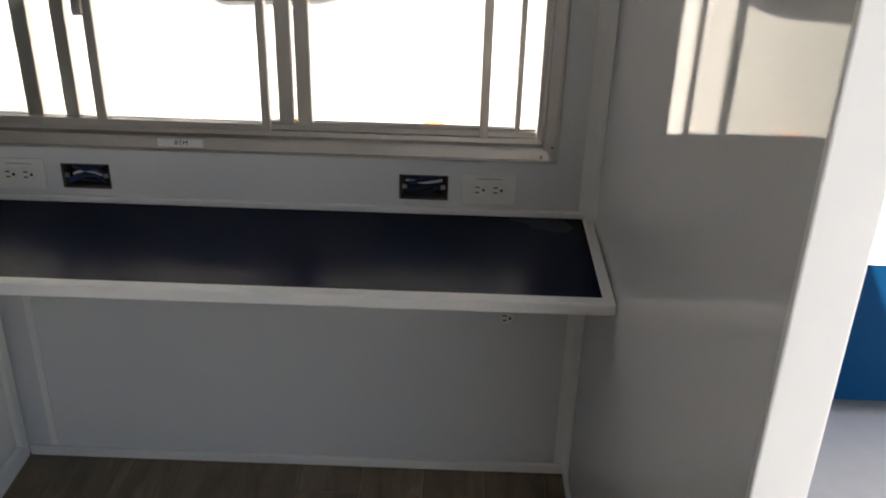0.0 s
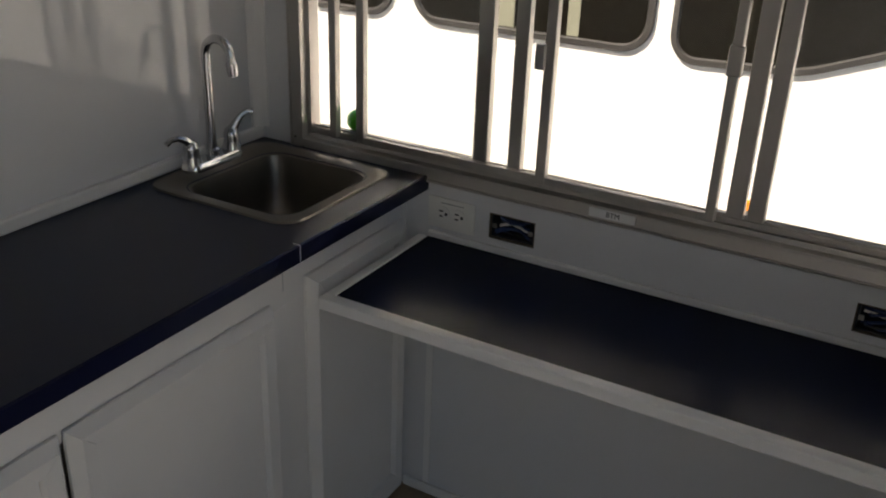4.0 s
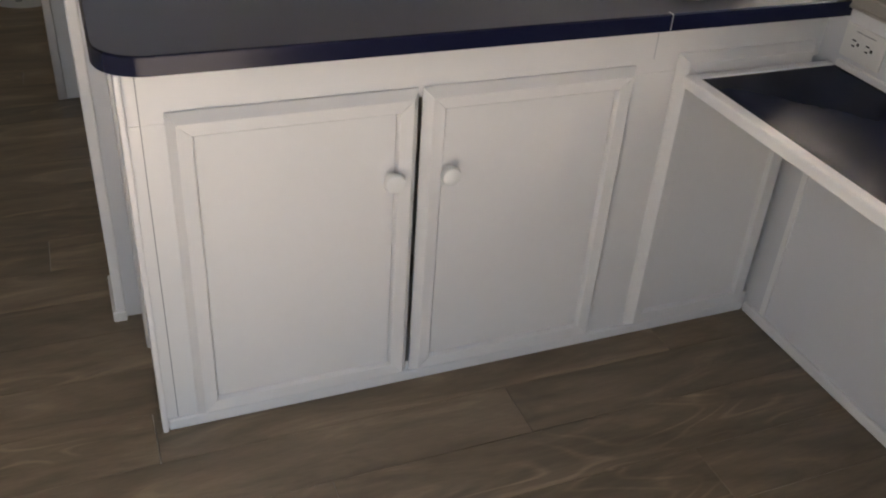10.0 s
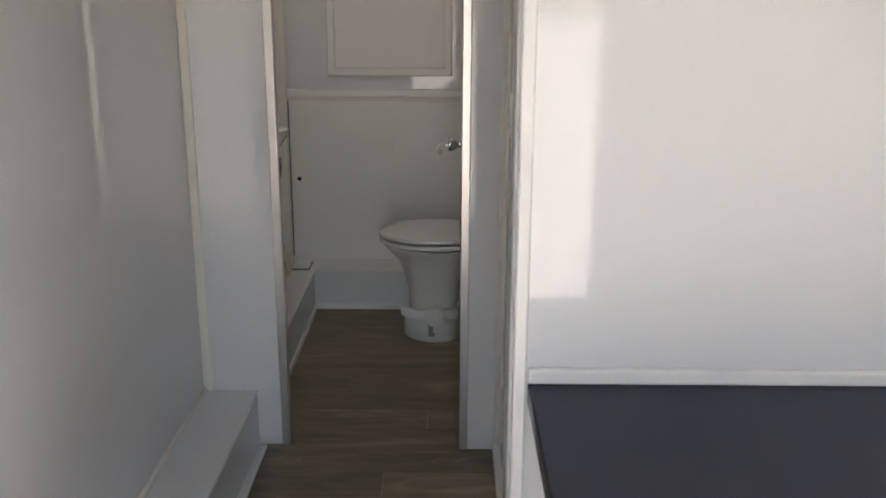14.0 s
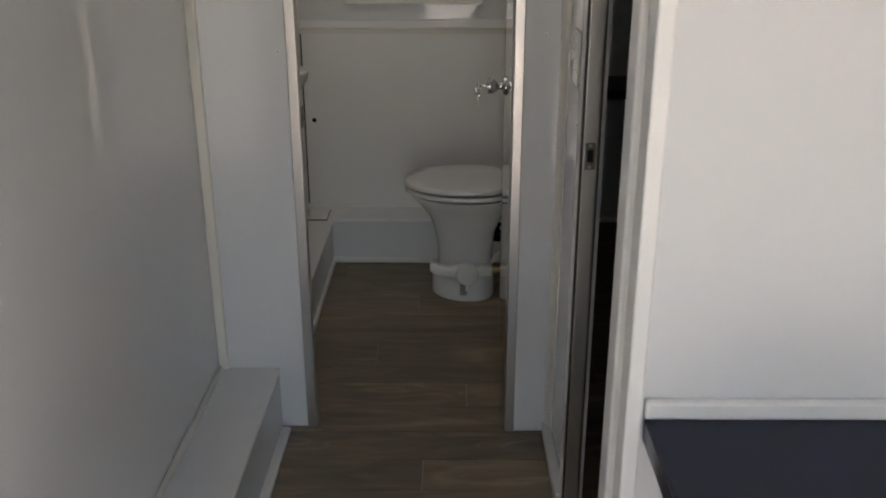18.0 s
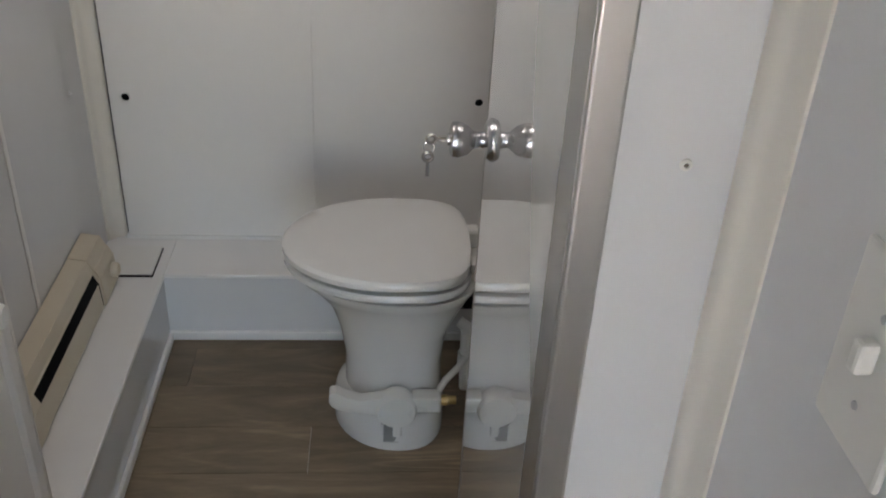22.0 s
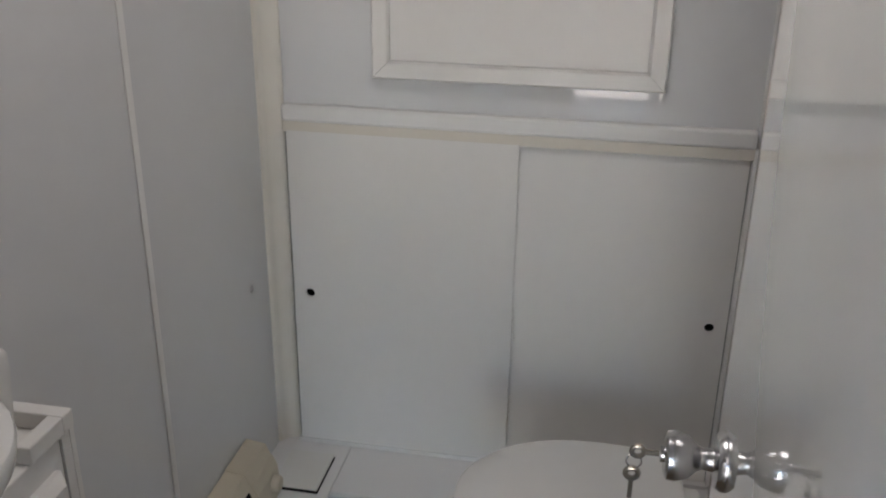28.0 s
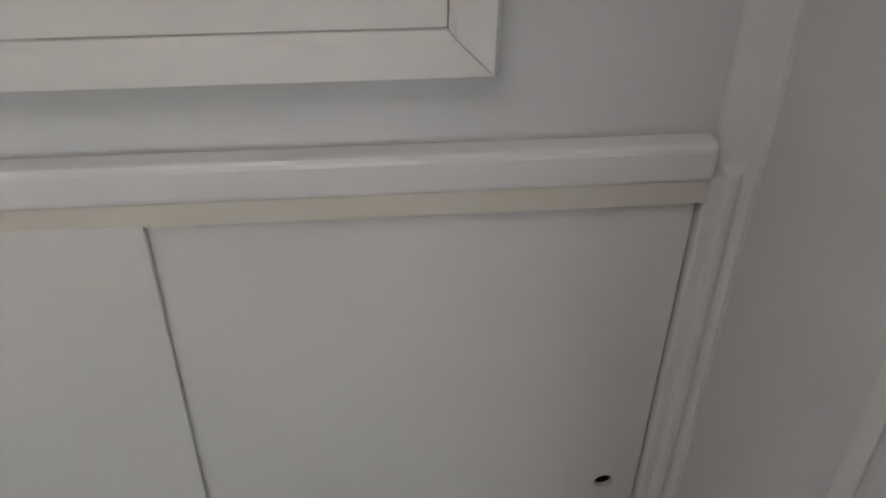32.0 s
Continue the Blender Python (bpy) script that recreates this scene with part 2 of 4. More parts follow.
def lathe(profile, m=None, seg=32, bm=None, caps=True):
    """Turns (radius, height) rows about z."""
    bm = bm or bmesh.new()
    m = m or Matrix()
    rings = []
    for r, z in profile:
        rings.append([bm.verts.new(m @ Vector((r * math.cos(2 * math.pi * k / seg), r * math.sin(2 * math.pi * k / seg), z))) for k in range(seg)])
    for a, b in zip(rings, rings[1:]):
        for k in range(seg):
            bm.faces.new((a[k], a[(k + 1) % seg], b[(k + 1) % seg], b[k]))
    if caps:
        bm.faces.new(rings[0][::-1])
        bm.faces.new(rings[-1])
    return bm


def loft(loops, caps=True, bm=None):
    """Joins closed loops of equally many points."""
    bm = bm or bmesh.new()
    rings = [[bm.verts.new(p) for p in loop] for loop in loops]
    n = len(rings[0])
    for a, b in zip(rings, rings[1:]):
        for k in range(n):
            bm.faces.new((a[k], a[(k + 1) % n], b[(k + 1) % n], b[k]))
    if caps:
        bm.faces.new(rings[0][::-1])
        bm.faces.new(rings[-1])
    return bm


def tube(points, radius, seg=12, bm=None):
    bm = bm or bmesh.new()
    pts = [Vector(p) for p in points]
    rings = []
    side = None
    for i, p in enumerate(pts):
        d = (pts[min(i + 1, len(pts) - 1)] - pts[max(i - 1, 0)]).normalized()
        side = d.orthogonal().normalized() if side is None else (side - d * side.dot(d)).normalized()
        up = d.cross(side)
        r = radius[i] if isinstance(radius, (list, tuple)) else radius
        rings.append([p + side * r * math.cos(2 * math.pi * k / seg) + up * r * math.sin(2 * math.pi * k / seg) for k in range(seg)])
    return loft(rings, True, bm)


def arc(center, radius, a0, a1, n, plane="xz"):
    c = Vector(center)
    out = []
    for i in range(n + 1):
        a = radians(a0 + (a1 - a0) * i / n)
        u, v = radius * math.cos(a), radius * math.sin(a)
        out.append(c + (Vector((u, 0, v)) if plane == "xz" else Vector((0, u, v)) if plane == "yz" else Vector((u, v, 0))))
    return out


def ring(u0, u1, v0, v1, profile, to3d, bm=None):
    """A mitred rectangular moulding: rows of (inset, height) swept round the rectangle."""
    bm = bm or bmesh.new()
    loops = []
    for d, h in profile:
        loops.append([bm.verts.new(to3d(u, v, h)) for u, v in ((u0 + d, v0 + d), (u1 - d, v0 + d), (u1 - d, v1 - d), (u0 + d, v1 - d))])
    for a, b in zip(loops, loops[1:] + loops[:1]):
        for k in range(4):
            bm.faces.new((a[k], a[(k + 1) % 4], b[(k + 1) % 4], b[k]))
    return bm


def mitred(u0, u1, v0, v1, profile, to3d, gap=0.0011):
    """A picture-frame moulding of four pieces, cut at 45 degrees, with a hairline joint at each corner."""
    bm = bmesh.new()
    for k in range(4):
        ends = ([], [])
        for d, h in profile:
            c = ((u0 + d, v0 + d), (u1 - d, v0 + d), (u1 - d, v1 - d), (u0 + d, v1 - d))
            (ua, va), (ub, vb) = c[k], c[(k + 1) % 4]
            su, sv = math.copysign(gap / 2, ub - ua) if abs(ub - ua) > 1e-9 else 0, math.copysign(gap / 2, vb - va) if abs(vb - va) > 1e-9 else 0
            ends[0].append(bm.verts.new(to3d(ua + su, va + sv, h)))
            ends[1].append(bm.verts.new(to3d(ub - su, vb - sv, h)))
        n = len(profile)
        for i in range(n):
            bm.faces.new((ends[0][i], ends[1][i], ends[1][(i + 1) % n], ends[0][(i + 1) % n]))
        bm.faces.new(ends[0][::-1])
        bm.faces.new(ends[1])
    return bm


def rounded(u0, u1, v0, v1, r, n=6):
    """A closed rounded rectangle as (u, v) points."""
    pts = []
    for cu, cv, a0 in ((u1 - r, v1 - r, 0), (u0 + r, v1 - r, 90), (u0 + r, v0 + r, 180), (u1 - r, v0 + r, 270)):
        pts += [(cu + r * math.cos(radians(a0 + 90 * i / n)), cv + r * math.sin(radians(a0 + 90 * i / n))) for i in range(n + 1)]
    return pts


# ---- plan ----
YW, YS = 1.825, -0.672       # window side wall and blind side wall, inner faces
XR = -0.158                  # entrance wall, inner face
XC = -1.53                   # sink cabinet, face
XP, XP2 = -1.945, -1.995     # partition behind the sink counter
YP = 0.280                   # free end of that partition
YH = 0.338                   # hall wall beside the washroom doorway
XH = -2.870                  # strike jamb of the middle room's doorway
XB = -3.262                  # washroom partition, hall face
XB2 = -3.31
XBL = -3.288                 # hall face of the thinner panel beside the basin
XE = -4.872                  # far end wall, inner face
XM = -5.232                  # end wall of the middle room, behind the cupboard
YB = 0.388                   # washroom wall on the window side
TOP = 2.15
LEDGE = 0.204
YL, XL = -0.493, -4.672       # ledge fronts

# ---- large structure ----
floor = structure("floor", box(XM - 0.05, XR + 0.05, YS - 0.05, YW + 0.05, -0.08, -0.004), PLASTIC, "trailer floor laid with grey-brown vinyl planks", "floor")
structure("ceiling", box(XM - 0.05, XR + 0.05, YS - 0.05, YW + 0.05, TOP, TOP + 0.05), PANEL, "plain white trailer ceiling panel", "ceiling")

# roof vent added unseen over the washroom: white frame, opaque pane, fill lamp below
vent = tagged(new("added_roof_vent"), "added, unseen white framed roof vent with an opaque white pane", "vent", kind="structure")
part("frame", ring(-4.26, -3.72, -0.47, 0.07, [(0, 0), (0, 0.02), (0.03, 0.02), (0.03, 0)], lambda u, v, h: Vector((u, v, TOP - h))), PLASTIC, vent)
part("pane", box(-4.23, -3.75, -0.44, 0.04, TOP - 0.006, TOP - 0.002), PLASTIC, vent)
vent_light = bpy.data.lights.new("vent_fill_lamp", "AREA")
vent_light.shape, vent_light.size, vent_light.energy, vent_light.color = "SQUARE", 0.46, VENT_FILL, (0.98, 0.985, 1.0)
vent_lamp = new("vent_fill_lamp", vent_light)
vent_lamp.location = (-3.99, -0.20, TOP - 0.012)

# window opening
WX0, WX1, WZ0, WZ1 = -1.845, -0.250, 0.838, 1.72
structure("wall_north", boxes([
    (XM - 0.05, WX0, YW, YW + 0.05, -0.08, TOP), (WX1, XR + 0.05, YW, YW + 0.05, -0.08, TOP),
    (WX0, WX1, YW, YW + 0.05, -0.08, 0.742), (WX0, WX1, YW, YW + 0.05, 0.797, WZ0), (WX0, -1.319, YW, YW + 0.05, 0.742, 0.797),
    (-1.215, -0.584, YW, YW + 0.05, 0.742, 0.797), (-0.480, WX1, YW, YW + 0.05, 0.742, 0.797), (WX0, WX1, YW, YW + 0.05, WZ1, TOP)]), PANEL,
    "glossy white panel wall with a serving window", "wall")
structure("wall_south", box(XM - 0.05, XR + 0.05, YS - 0.05, YS, -0.08, TOP), PANEL, "glossy white blind side wall", "wall")
structure("wall_west", boxes([(XE - 0.05, XE, YS, YB, -0.004, TOP), (XM - 0.05, XM, YS, YW, -0.08, TOP)]), PANEL, "glossy white end wall", "wall")
# entrance wall with the doorway that the walk starts in
DY0, DY1, DZ = -0.22, 0.708, 2.0
structure("wall_east", boxes([
    (XR, XR + 0.05, DY1, YW, -0.08, TOP), (XR, XR + 0.05, YS, DY0, -0.08, TOP), (XR, XR + 0.05, DY0, DY1, DZ, TOP)]), PANEL,
    "glossy white entrance wall with an open doorway", "wall")
structure("wall_partition", box(XP2, XP, YP + 0.02, YW, 0, TOP), PANEL, "glossy white partition behind the sink counter", "wall")
structure("wall_hall", box(XB, -2.90, YH, YH + 0.05, 0, TOP), PANEL, "short white hall wall with a light switch", "wall")
structure("wall_lintel", box(-2.872, XP2, YP, YP + 0.05, 2.0, TOP), PANEL, "white panel above the middle doorway", "wall")
BY0, BY1 = -0.383, 0.196
structure("wall_washroom", boxes([
    (XB2, XBL, YS, BY0 - 0.012, 0, TOP), (XB2, XB, BY1 + 0.012, YB + 0.04, 0, TOP), (XB2, XB, BY0 - 0.012, BY1 + 0.012, 2.0, TOP)]), PANEL,
    "glossy white washroom partition with a doorway", "wall")
structure("wall_washroom_side", box(XM, XB2, YB, YB + 0.04, 0, TOP), PANEL, "glossy white washroom side wall", "wall")

# wheel-well ledge along the blind side and across the washroom end
structure("ledge", boxes([(XE, XR, YS, YL, 0, LEDGE - 0.012), (XE, XL, YL, YB, 0, LEDGE - 0.012)]), PANEL,
          "boxed white wheel-well ledge along the wall", "ledge")
structure("ledge_top", boxes([(XE, XR, YS, YL + 0.004, LEDGE - 0.012, LEDGE), (XE, XL + 0.004, YL + 0.004, YB, LEDGE - 0.012, LEDGE)], 0.003), TRIM,
          "white ledge cap board", "ledge")


def strip(rows, bevel=0.003, name="trim", label="white trim strip", category="trim", mat=TRIM):
    for r in rows:
        structure(name, box(*r, bevel=bevel), mat, label, category)


# baseboards
BH, BT = 0.028, 0.011
strip([(XC + BT, XR - 0.0, YW - BT, YW, 0, BH), (XR - BT, XR, DY1 + 0.06, YW - BT, 0, BH),
       (XC, XC + BT, 0.345, YW - BT, 0, BH), (XB + 0.005, -2.89, YH - 0.026, YH, 0, 0.036),
       (XB, XR, YL, YL + 0.03, 0, 0.014), (XL + BT, XB2, YL, YL + BT, 0, BH),
       (XL, XL + BT, YL, YB, 0, BH), (XM, XM + BT, YB + 0.04, 1.34, 0, 0.03)], 0.004, "baseboard", "thin white baseboard strip", "baseboard")
# corner mouldings with a rounded profile
def cove(cx, cy, sx, sy, z0, z1, label="rounded white corner moulding", mat=None):
    """A moulding filling a corner; sx and sy are its signed legs."""
    rows = ((0, 0), (1, 0), (1, 0.16), (0.9, 0.24), (0.72, 0.3), (0.52, 0.44), (0.4, 0.6), (0.34, 0.8), (0.26, 0.92), (0.16, 1), (0, 1))
    structure("trim", loft([[Vector((cx + sx * u, cy + sy * v, z)) for u, v in rows] for z in (z0, z1)]), mat or TRIM, label, "trim", True)


cove(XR, YW, -0.034, -0.034, 0.03, TOP)
cove(XE, YS, 0.036, 0.047, LEDGE, TOP, "rounded ivory corner moulding", CREAM)
cove(XE, YB, 0.034, -0.032, LEDGE, TOP)
cove(XB, YH, 0.055, -0.018, 0, TOP, "rounded ivory corner moulding", CREAM)
strip([(XBL, XBL + 0.016, YS, YS + 0.03, LEDGE, TOP)], 0.006, "trim", "ivory corner moulding", mat=CREAM)
strip([(XBL, XB + 0.13, YS, YS + 0.014, LEDGE, LEDGE + 0.014)], 0.005, "trim", "ivory ledge moulding", mat=CREAM)
strip([(XB, XR, YS, YS + 0.016, LEDGE, LEDGE + 0.016)], 0.005, "trim", "ivory ledge moulding", mat=CREAM)
# partition end post and counter back trim
strip([(-1.956, XP + 0.012, YP - 0.004, YP + 0.02, 0, TOP)], 0.004, "trim", "white end post of the partition")
strip([(-2.04, -1.956, YP + 0.008, YP + 0.02, 0, TOP)], 0.001, "trim", "flat white lining of the middle doorway")
strip([(-2.1, -2.04, YP - 0.004, YP + 0.02, 0, TOP)], 0.005, "trim", "rounded white door casing")
strip([(XP2 - 0.097, XP + 0.02, YP - 0.012, YP + 0.02, 0, 0.03)], 0.004, "trim", "small white foot block of the end post")
strip([(XP2 - 0.097, XP2 - 0.075, YP + 0.02, YP + 0.06, 0, TOP)], 0.004, "trim", "white inner door stop")
strip([(XP, XP + 0.016, 0.302, YW, 0.85, 0.880)], 0.006, "trim", "rounded white backsplash strip")
cove(XP, YW, 0.03, -0.03, 0.88, TOP)

# seams: flat battens on the panel walls
strip([(-1.464, -1.446, YW - 0.004, YW, BH, 0.672)], 0.0015, "trim", "flat white panel edge strip under the shelf")
strip([(-4.331, -4.313, YS, YS + 0.003, LEDGE, TOP)], 0.0014, "trim", "flat white panel seam batten")
strip([(-4.612 - 0.011, -4.612 + 0.011, YB - 0.003, YB, LEDGE, TOP)], 0.0012, "trim", "flat white panel seam batten")

# ---- washroom doorway frame: metal edges and white casing ----
for y0, y1, xf, fy0, fy1 in ((BY0 - 0.012, BY0, XBL, BY0 - 0.03, BY0 - 0.001), (BY1, BY1 + 0.012, XB, BY1 + 0.001, BY1 + 0.03)):
    structure("door_frame", box(XB2 - 0.006, xf + 0.002, y0, y1, 0, 2.0, bevel=0.0015), JAMB, "dull metal edge of the washroom doorway", "door frame")
    structure("door_frame", box(xf, xf + 0.007, fy0, fy1, 0, 2.0, bevel=0.0032, seg=3), JAMB, "rolled metal flange of the washroom doorway", "door frame")
# middle doorway: metal jamb with strike plate, white casing
structure("door_frame", box(XH - 0.03, XH, YH - 0.003, YH + 0.032, 0, 2.0, bevel=0.003), JAMB, "dull metal jamb of the middle doorway", "door frame")
# dark strip paints the shade of the gap between casing and jamb
strip([(XH - 0.008, XH - 0.001, YH - 0.0085, YH - 0.003, 0, 2.0)], 0.0005, "door_frame", "dark strip painting the gap beside the middle doorway jamb", "door frame", SEAL)
strip([(XH - 0.003, XH + 0.003, YH + 0.032, YH + 0.036, 0, 2.0)], 0.0005, "door_frame", "dark rubber edge of the middle doorway", "door frame", SEAL)
strip([(-2.936, -2.878, YH - 0.009, YH, 0, 2.0)], 0.004, "trim", "rounded white door casing")

# entrance jamb
strip([(XR - 0.002, XR + 0.056, DY1 - 0.012, DY1 + 0.0, -0.02, DZ), (XR - 0.002, XR + 0.056, DY0, DY0 + 0.012, -0.02, DZ)], 0.003, "door_frame", "white entrance door jamb", "door frame")

# ---- outside ----
GROUND = -0.76
structure("ground", box(-60, 60, -60, 60, GROUND - 0.2, GROUND), CONCRETE, "pale sunlit concrete yard", "ground")
body = structure("trailer_shell", boxes([(XM - 0.1, XR + 0.1, YS - 0.1, YS - 0.06, -0.3, TOP + 0.1), (XM - 0.1, XR + 0.1, YS - 0.1, YW + 0.1, TOP + 0.06, TOP + 0.1)]), BUSWHITE, "white outer skin of the trailer", "trailer")

# ---- sink cabinet ----
sink_cabinet = thing("sink_cabinet", "white painted wooden sink cabinet with raised panel doors and round knobs", "cabinet")
for y0, y1 in ((0.342, 0.36), (YW - 0.018, YW)):
    part("side_panel", box(XP, XC - 0.018, y0, y1, 0, 0.805), PAINT, sink_cabinet)
part("back_panel", box(XP, XP + 0.012, 0.36, YW - 0.018, 0, 0.805), PAINT, sink_cabinet)
part("bottom_panel", box(XP + 0.012, XC - 0.018, 0.36, YW - 0.018, 0.03, 0.05), PAINT, sink_cabinet)
part("face_frame", boxes([(XC - 0.018, XC, 0.344, YW, 0.705, 0.807), (XC - 0.018, XC, 0.344, 0.44, 0.0, 0.705), (XC - 0.018, XC, 1.31, 1.475, 0.0, 0.705), (XC - 0.018, XC, 0.44, 1.31, 0, 0.05), (XC - 0.018, XC, 1.475, YW, 0, 0.05)], 0.0015), PAINT, sink_cabinet)
for x in (XC - 0.03, XC - 0.32):
    part("stile", box(x, x + 0.045, 0.332, 0.344, 0.0, 0.807, bevel=0.003), PAINT, sink_cabinet)


def cabinet_door(y0, y1, z0, z1, knob_y, parent):
    face = XC + 0.002
    door = part("door", boxes([(face, face + 0.006, y0 + 0.004, y1 - 0.004, z0 + 0.004, z1 - 0.004), (face, face + 0.012, y0 + 0.0455, y1 - 0.0455, z0 + 0.0455, z1 - 0.0455)]), PAINT, parent)
    part("moulding", mitred(y0, y1, z0, z1, [(0, 0), (0, 0.006), (0.015, 0.025), (0.040, 0.022), (0.044, 0.013), (0.044, 0)], lambda u, v, h: Vector((face + h, u, v))), PAINT, door)
    if knob_y:
        m = Matrix.Translation((face + 0.012, knob_y + 0.002, 0.549)) @ Matrix.Rotation(radians(90), 4, "Y")
        part("knob", lathe([(0.011, 0), (0.009, 0.012), (0.0125, 0.017), (0.0195, 0.022), (0.0215, 0.029), (0.0185, 0.036), (0.0095, 0.040), (0.001, 0.041)], m, 24), PLASTIC, door, "round white knob", True)


part("frame_joint", box(XC, XC + 0.0006, 1.388, 1.390, 0.735, 0.805), CAPGREY, sink_cabinet, "fine dark joint line")
part("frame_joint", box(XC, XC + 0.0006, 0.3652, 0.3672, 0.0, 0.805), SLOT, sink_cabinet, "fine dark joint line")
cabinet_door(0.407, 0.871, 0.03, 0.727, 0.815, sink_cabinet)
cabinet_door(0.881, 1.345, 0.03, 0.727, 0.932, sink_cabinet)
cabinet_door(1.448, 1.80, 0.03, 0.745, None, sink_cabinet)

# ---- sink counter with rounded end and a cut-out for the basin ----
CX0, CX1, CY0, CT = XP, -1.476, 0.305, 0.85
SX0, SX1, SY0, SY1 = -1.854, -1.572, 1.458, 1.760   # basin cut-out


def counter_top():
    bm = bmesh.new()
    outer = [(CX0, YW), (CX0, CY0 + 0.01)] + [(CX0 + 0.01, CY0)]
    r = 0.085
    outer += [(CX1 - r + r * math.sin(radians(a)), CY0 + r - r * math.cos(radians(a))) for a in range(0, 91, 9)]
    outer += [(CX1, YW)]
    hole = rounded(SX0, SX1, SY0, SY1, 0.05)
    for z in (CT - 0.031, CT):
        edges = []
        for loop in (outer, hole):
            vs = [bm.verts.new((x, y, z)) for x, y in loop]
            edges += [bm.edges.new((vs[i], vs[(i + 1) % len(vs)])) for i in range(len(vs))]
        bmesh.ops.triangle_fill(bm, edges=edges, use_beauty=True)
    bm.verts.ensure_lookup_table()
    return bm, outer, hole


bm, outer, hole = counter_top()
n = len(outer) + len(hole)
bm.verts.ensure_lookup_table()
inner_start = len(outer)
for start, count in ((0, len(outer)), (inner_start, len(hole))):
    for i in range(count):
        a, b = start + i, start + (i + 1) % count
        if start == 0 and abs(outer[i][0] - CX0) < 1e-6 and abs(outer[(i + 1) % count][0] - CX0) < 1e-6:
            continue
        bm.faces.new((bm.verts[a], bm.verts[b], bm.verts[b + n], bm.verts[a + n]))
counter = thing("counter_top", "navy laminate counter top with a rounded end", "counter")
part("slab", bm, NAVY, counter)
edge = [(CX0 + 0.012, CY0 - 0.0025)] + [(CX1 - 0.085 + 0.0875 * math.sin(radians(a)), CY0 + 0.085 - 0.0875 * math.cos(radians(a))) for a in range(0, 91, 9)] + [(CX1 + 0.0025, YW)]
bm = bmesh.new()
inner_edge = [(CX0 + 0.012, CY0 + 0.002)] + [(CX1 - 0.085 + 0.083 * math.sin(radians(a)), CY0 + 0.085 - 0.083 * math.cos(radians(a))) for a in range(0, 91, 9)] + [(CX1 - 0.002, YW)]
cols = []
for (ax, ay), (bx_, by_) in zip(edge, inner_edge):
    cols.append([bm.verts.new((ax, ay, CT - 0.033)), bm.verts.new((ax, ay, CT - 0.001)), bm.verts.new((bx_, by_, CT + 0.0012)), bm.verts.new((bx_, by_, CT - 0.033))])
for a, b in zip(cols, cols[1:]):
    for k in range(4):
        bm.faces.new((a[k], b[k], b[(k + 1) % 4], a[(k + 1) % 4]))
part("edge_band", bm, NAVY_EDGE, counter, "glossy navy edge band", True)
part("seam", boxes([(CX1 + 0.002, CX1 + 0.0032, 1.3722, 1.3738, CT - 0.033, CT + 0.0005), (CX1 - 0.012, CX1 + 0.0032, 1.3715, 1.3735, CT + 0.0004, CT + 0.0016)]), CAPGREY, counter, "pale joint in the edge band")

# ---- sink basin ----
sink = thing("sink", "small square stainless steel drop-in sink with a rolled rim", "sink")


def basin():
    loops = []
    for inset, z, r in ((-0.036, CT + 0.001, 0.05), (-0.034, CT + 0.005, 0.05), (-0.008, CT + 0.004, 0.05), (0.004, CT - 0.004, 0.05), (0.012, CT - 0.05, 0.05), (0.018, CT - 0.10, 0.05), (0.024, CT - 0.125, 0.052), (0.034, CT - 0.142, 0.052), (0.048, CT - 0.154, 0.05), (0.066, CT - 0.159, 0.045), (0.10, CT - 0.162, 0.035), (0.13, CT - 0.163, 0.015)):
        x0 = SX0 - (0.055 if inset < -0.01 else 0) + inset * (0.2 if inset < -0.01 else 1)
        loops.append([Vector((x, y, z)) for x, y in rounded(x0, SX1 - inset, SY0 + inset, SY1 - inset, r)])
    bm = loft(loops, False)
    bm.faces.new([bm.verts.new(p) for p in loops[-1]][::-1])
    return bm


part("bowl", basin(), STEEL, sink, "", True)
part("drain", lathe([(0.001, CT - 0.1605), (0.03, CT - 0.1605), (0.038, CT - 0.158), (0.04, CT - 0.161)], Matrix.Translation(((SX0 + SX1) / 2, (SY0 + SY1) / 2, 0)), 24, None, False), CHROME, sink, "chrome drain", True)

# ---- kitchen tap ----
tap = thing("sink_tap", "chrome gooseneck sink tap with two lever handles", "tap")
TX, TY, TZ = -1.892, 1.605, CT + 0.005
part("base_plate", loft([[Vector((TX + x, TY + y, TZ + z)) for x, y in rounded(-0.026 + d, 0.026 - d, -0.082 + d, 0.082 - d, 0.024 - d)] for z, d in ((0, 0), (0.012, 0), (0.018, 0.005))]), CHROME, tap, "", True)
neck = [(TX, TY, TZ + 0.015), (TX, TY, TZ + 0.05), (TX, TY, TZ + 0.225)] + arc((TX + 0.034, TY, TZ + 0.24), 0.034, 180, 15, 14)
neck += [Vector((TX + 0.0695, TY, TZ + 0.23))]
part("spout", tube(neck, [0.014, 0.0105] + [0.0095] * (len(neck) - 3) + [0.0095], 16), CHROME, tap, "", True)
part("aerator", tube([(TX + 0.0675, TY, TZ + 0.24), (TX + 0.069, TY, TZ + 0.231), (TX + 0.0695, TY, TZ + 0.229), (TX + 0.0705, TY, TZ + 0.222), (TX + 0.0725, TY, TZ + 0.203)], [0.010, 0.010, 0.012, 0.012, 0.010], 16), CHROME, tap, "", True)
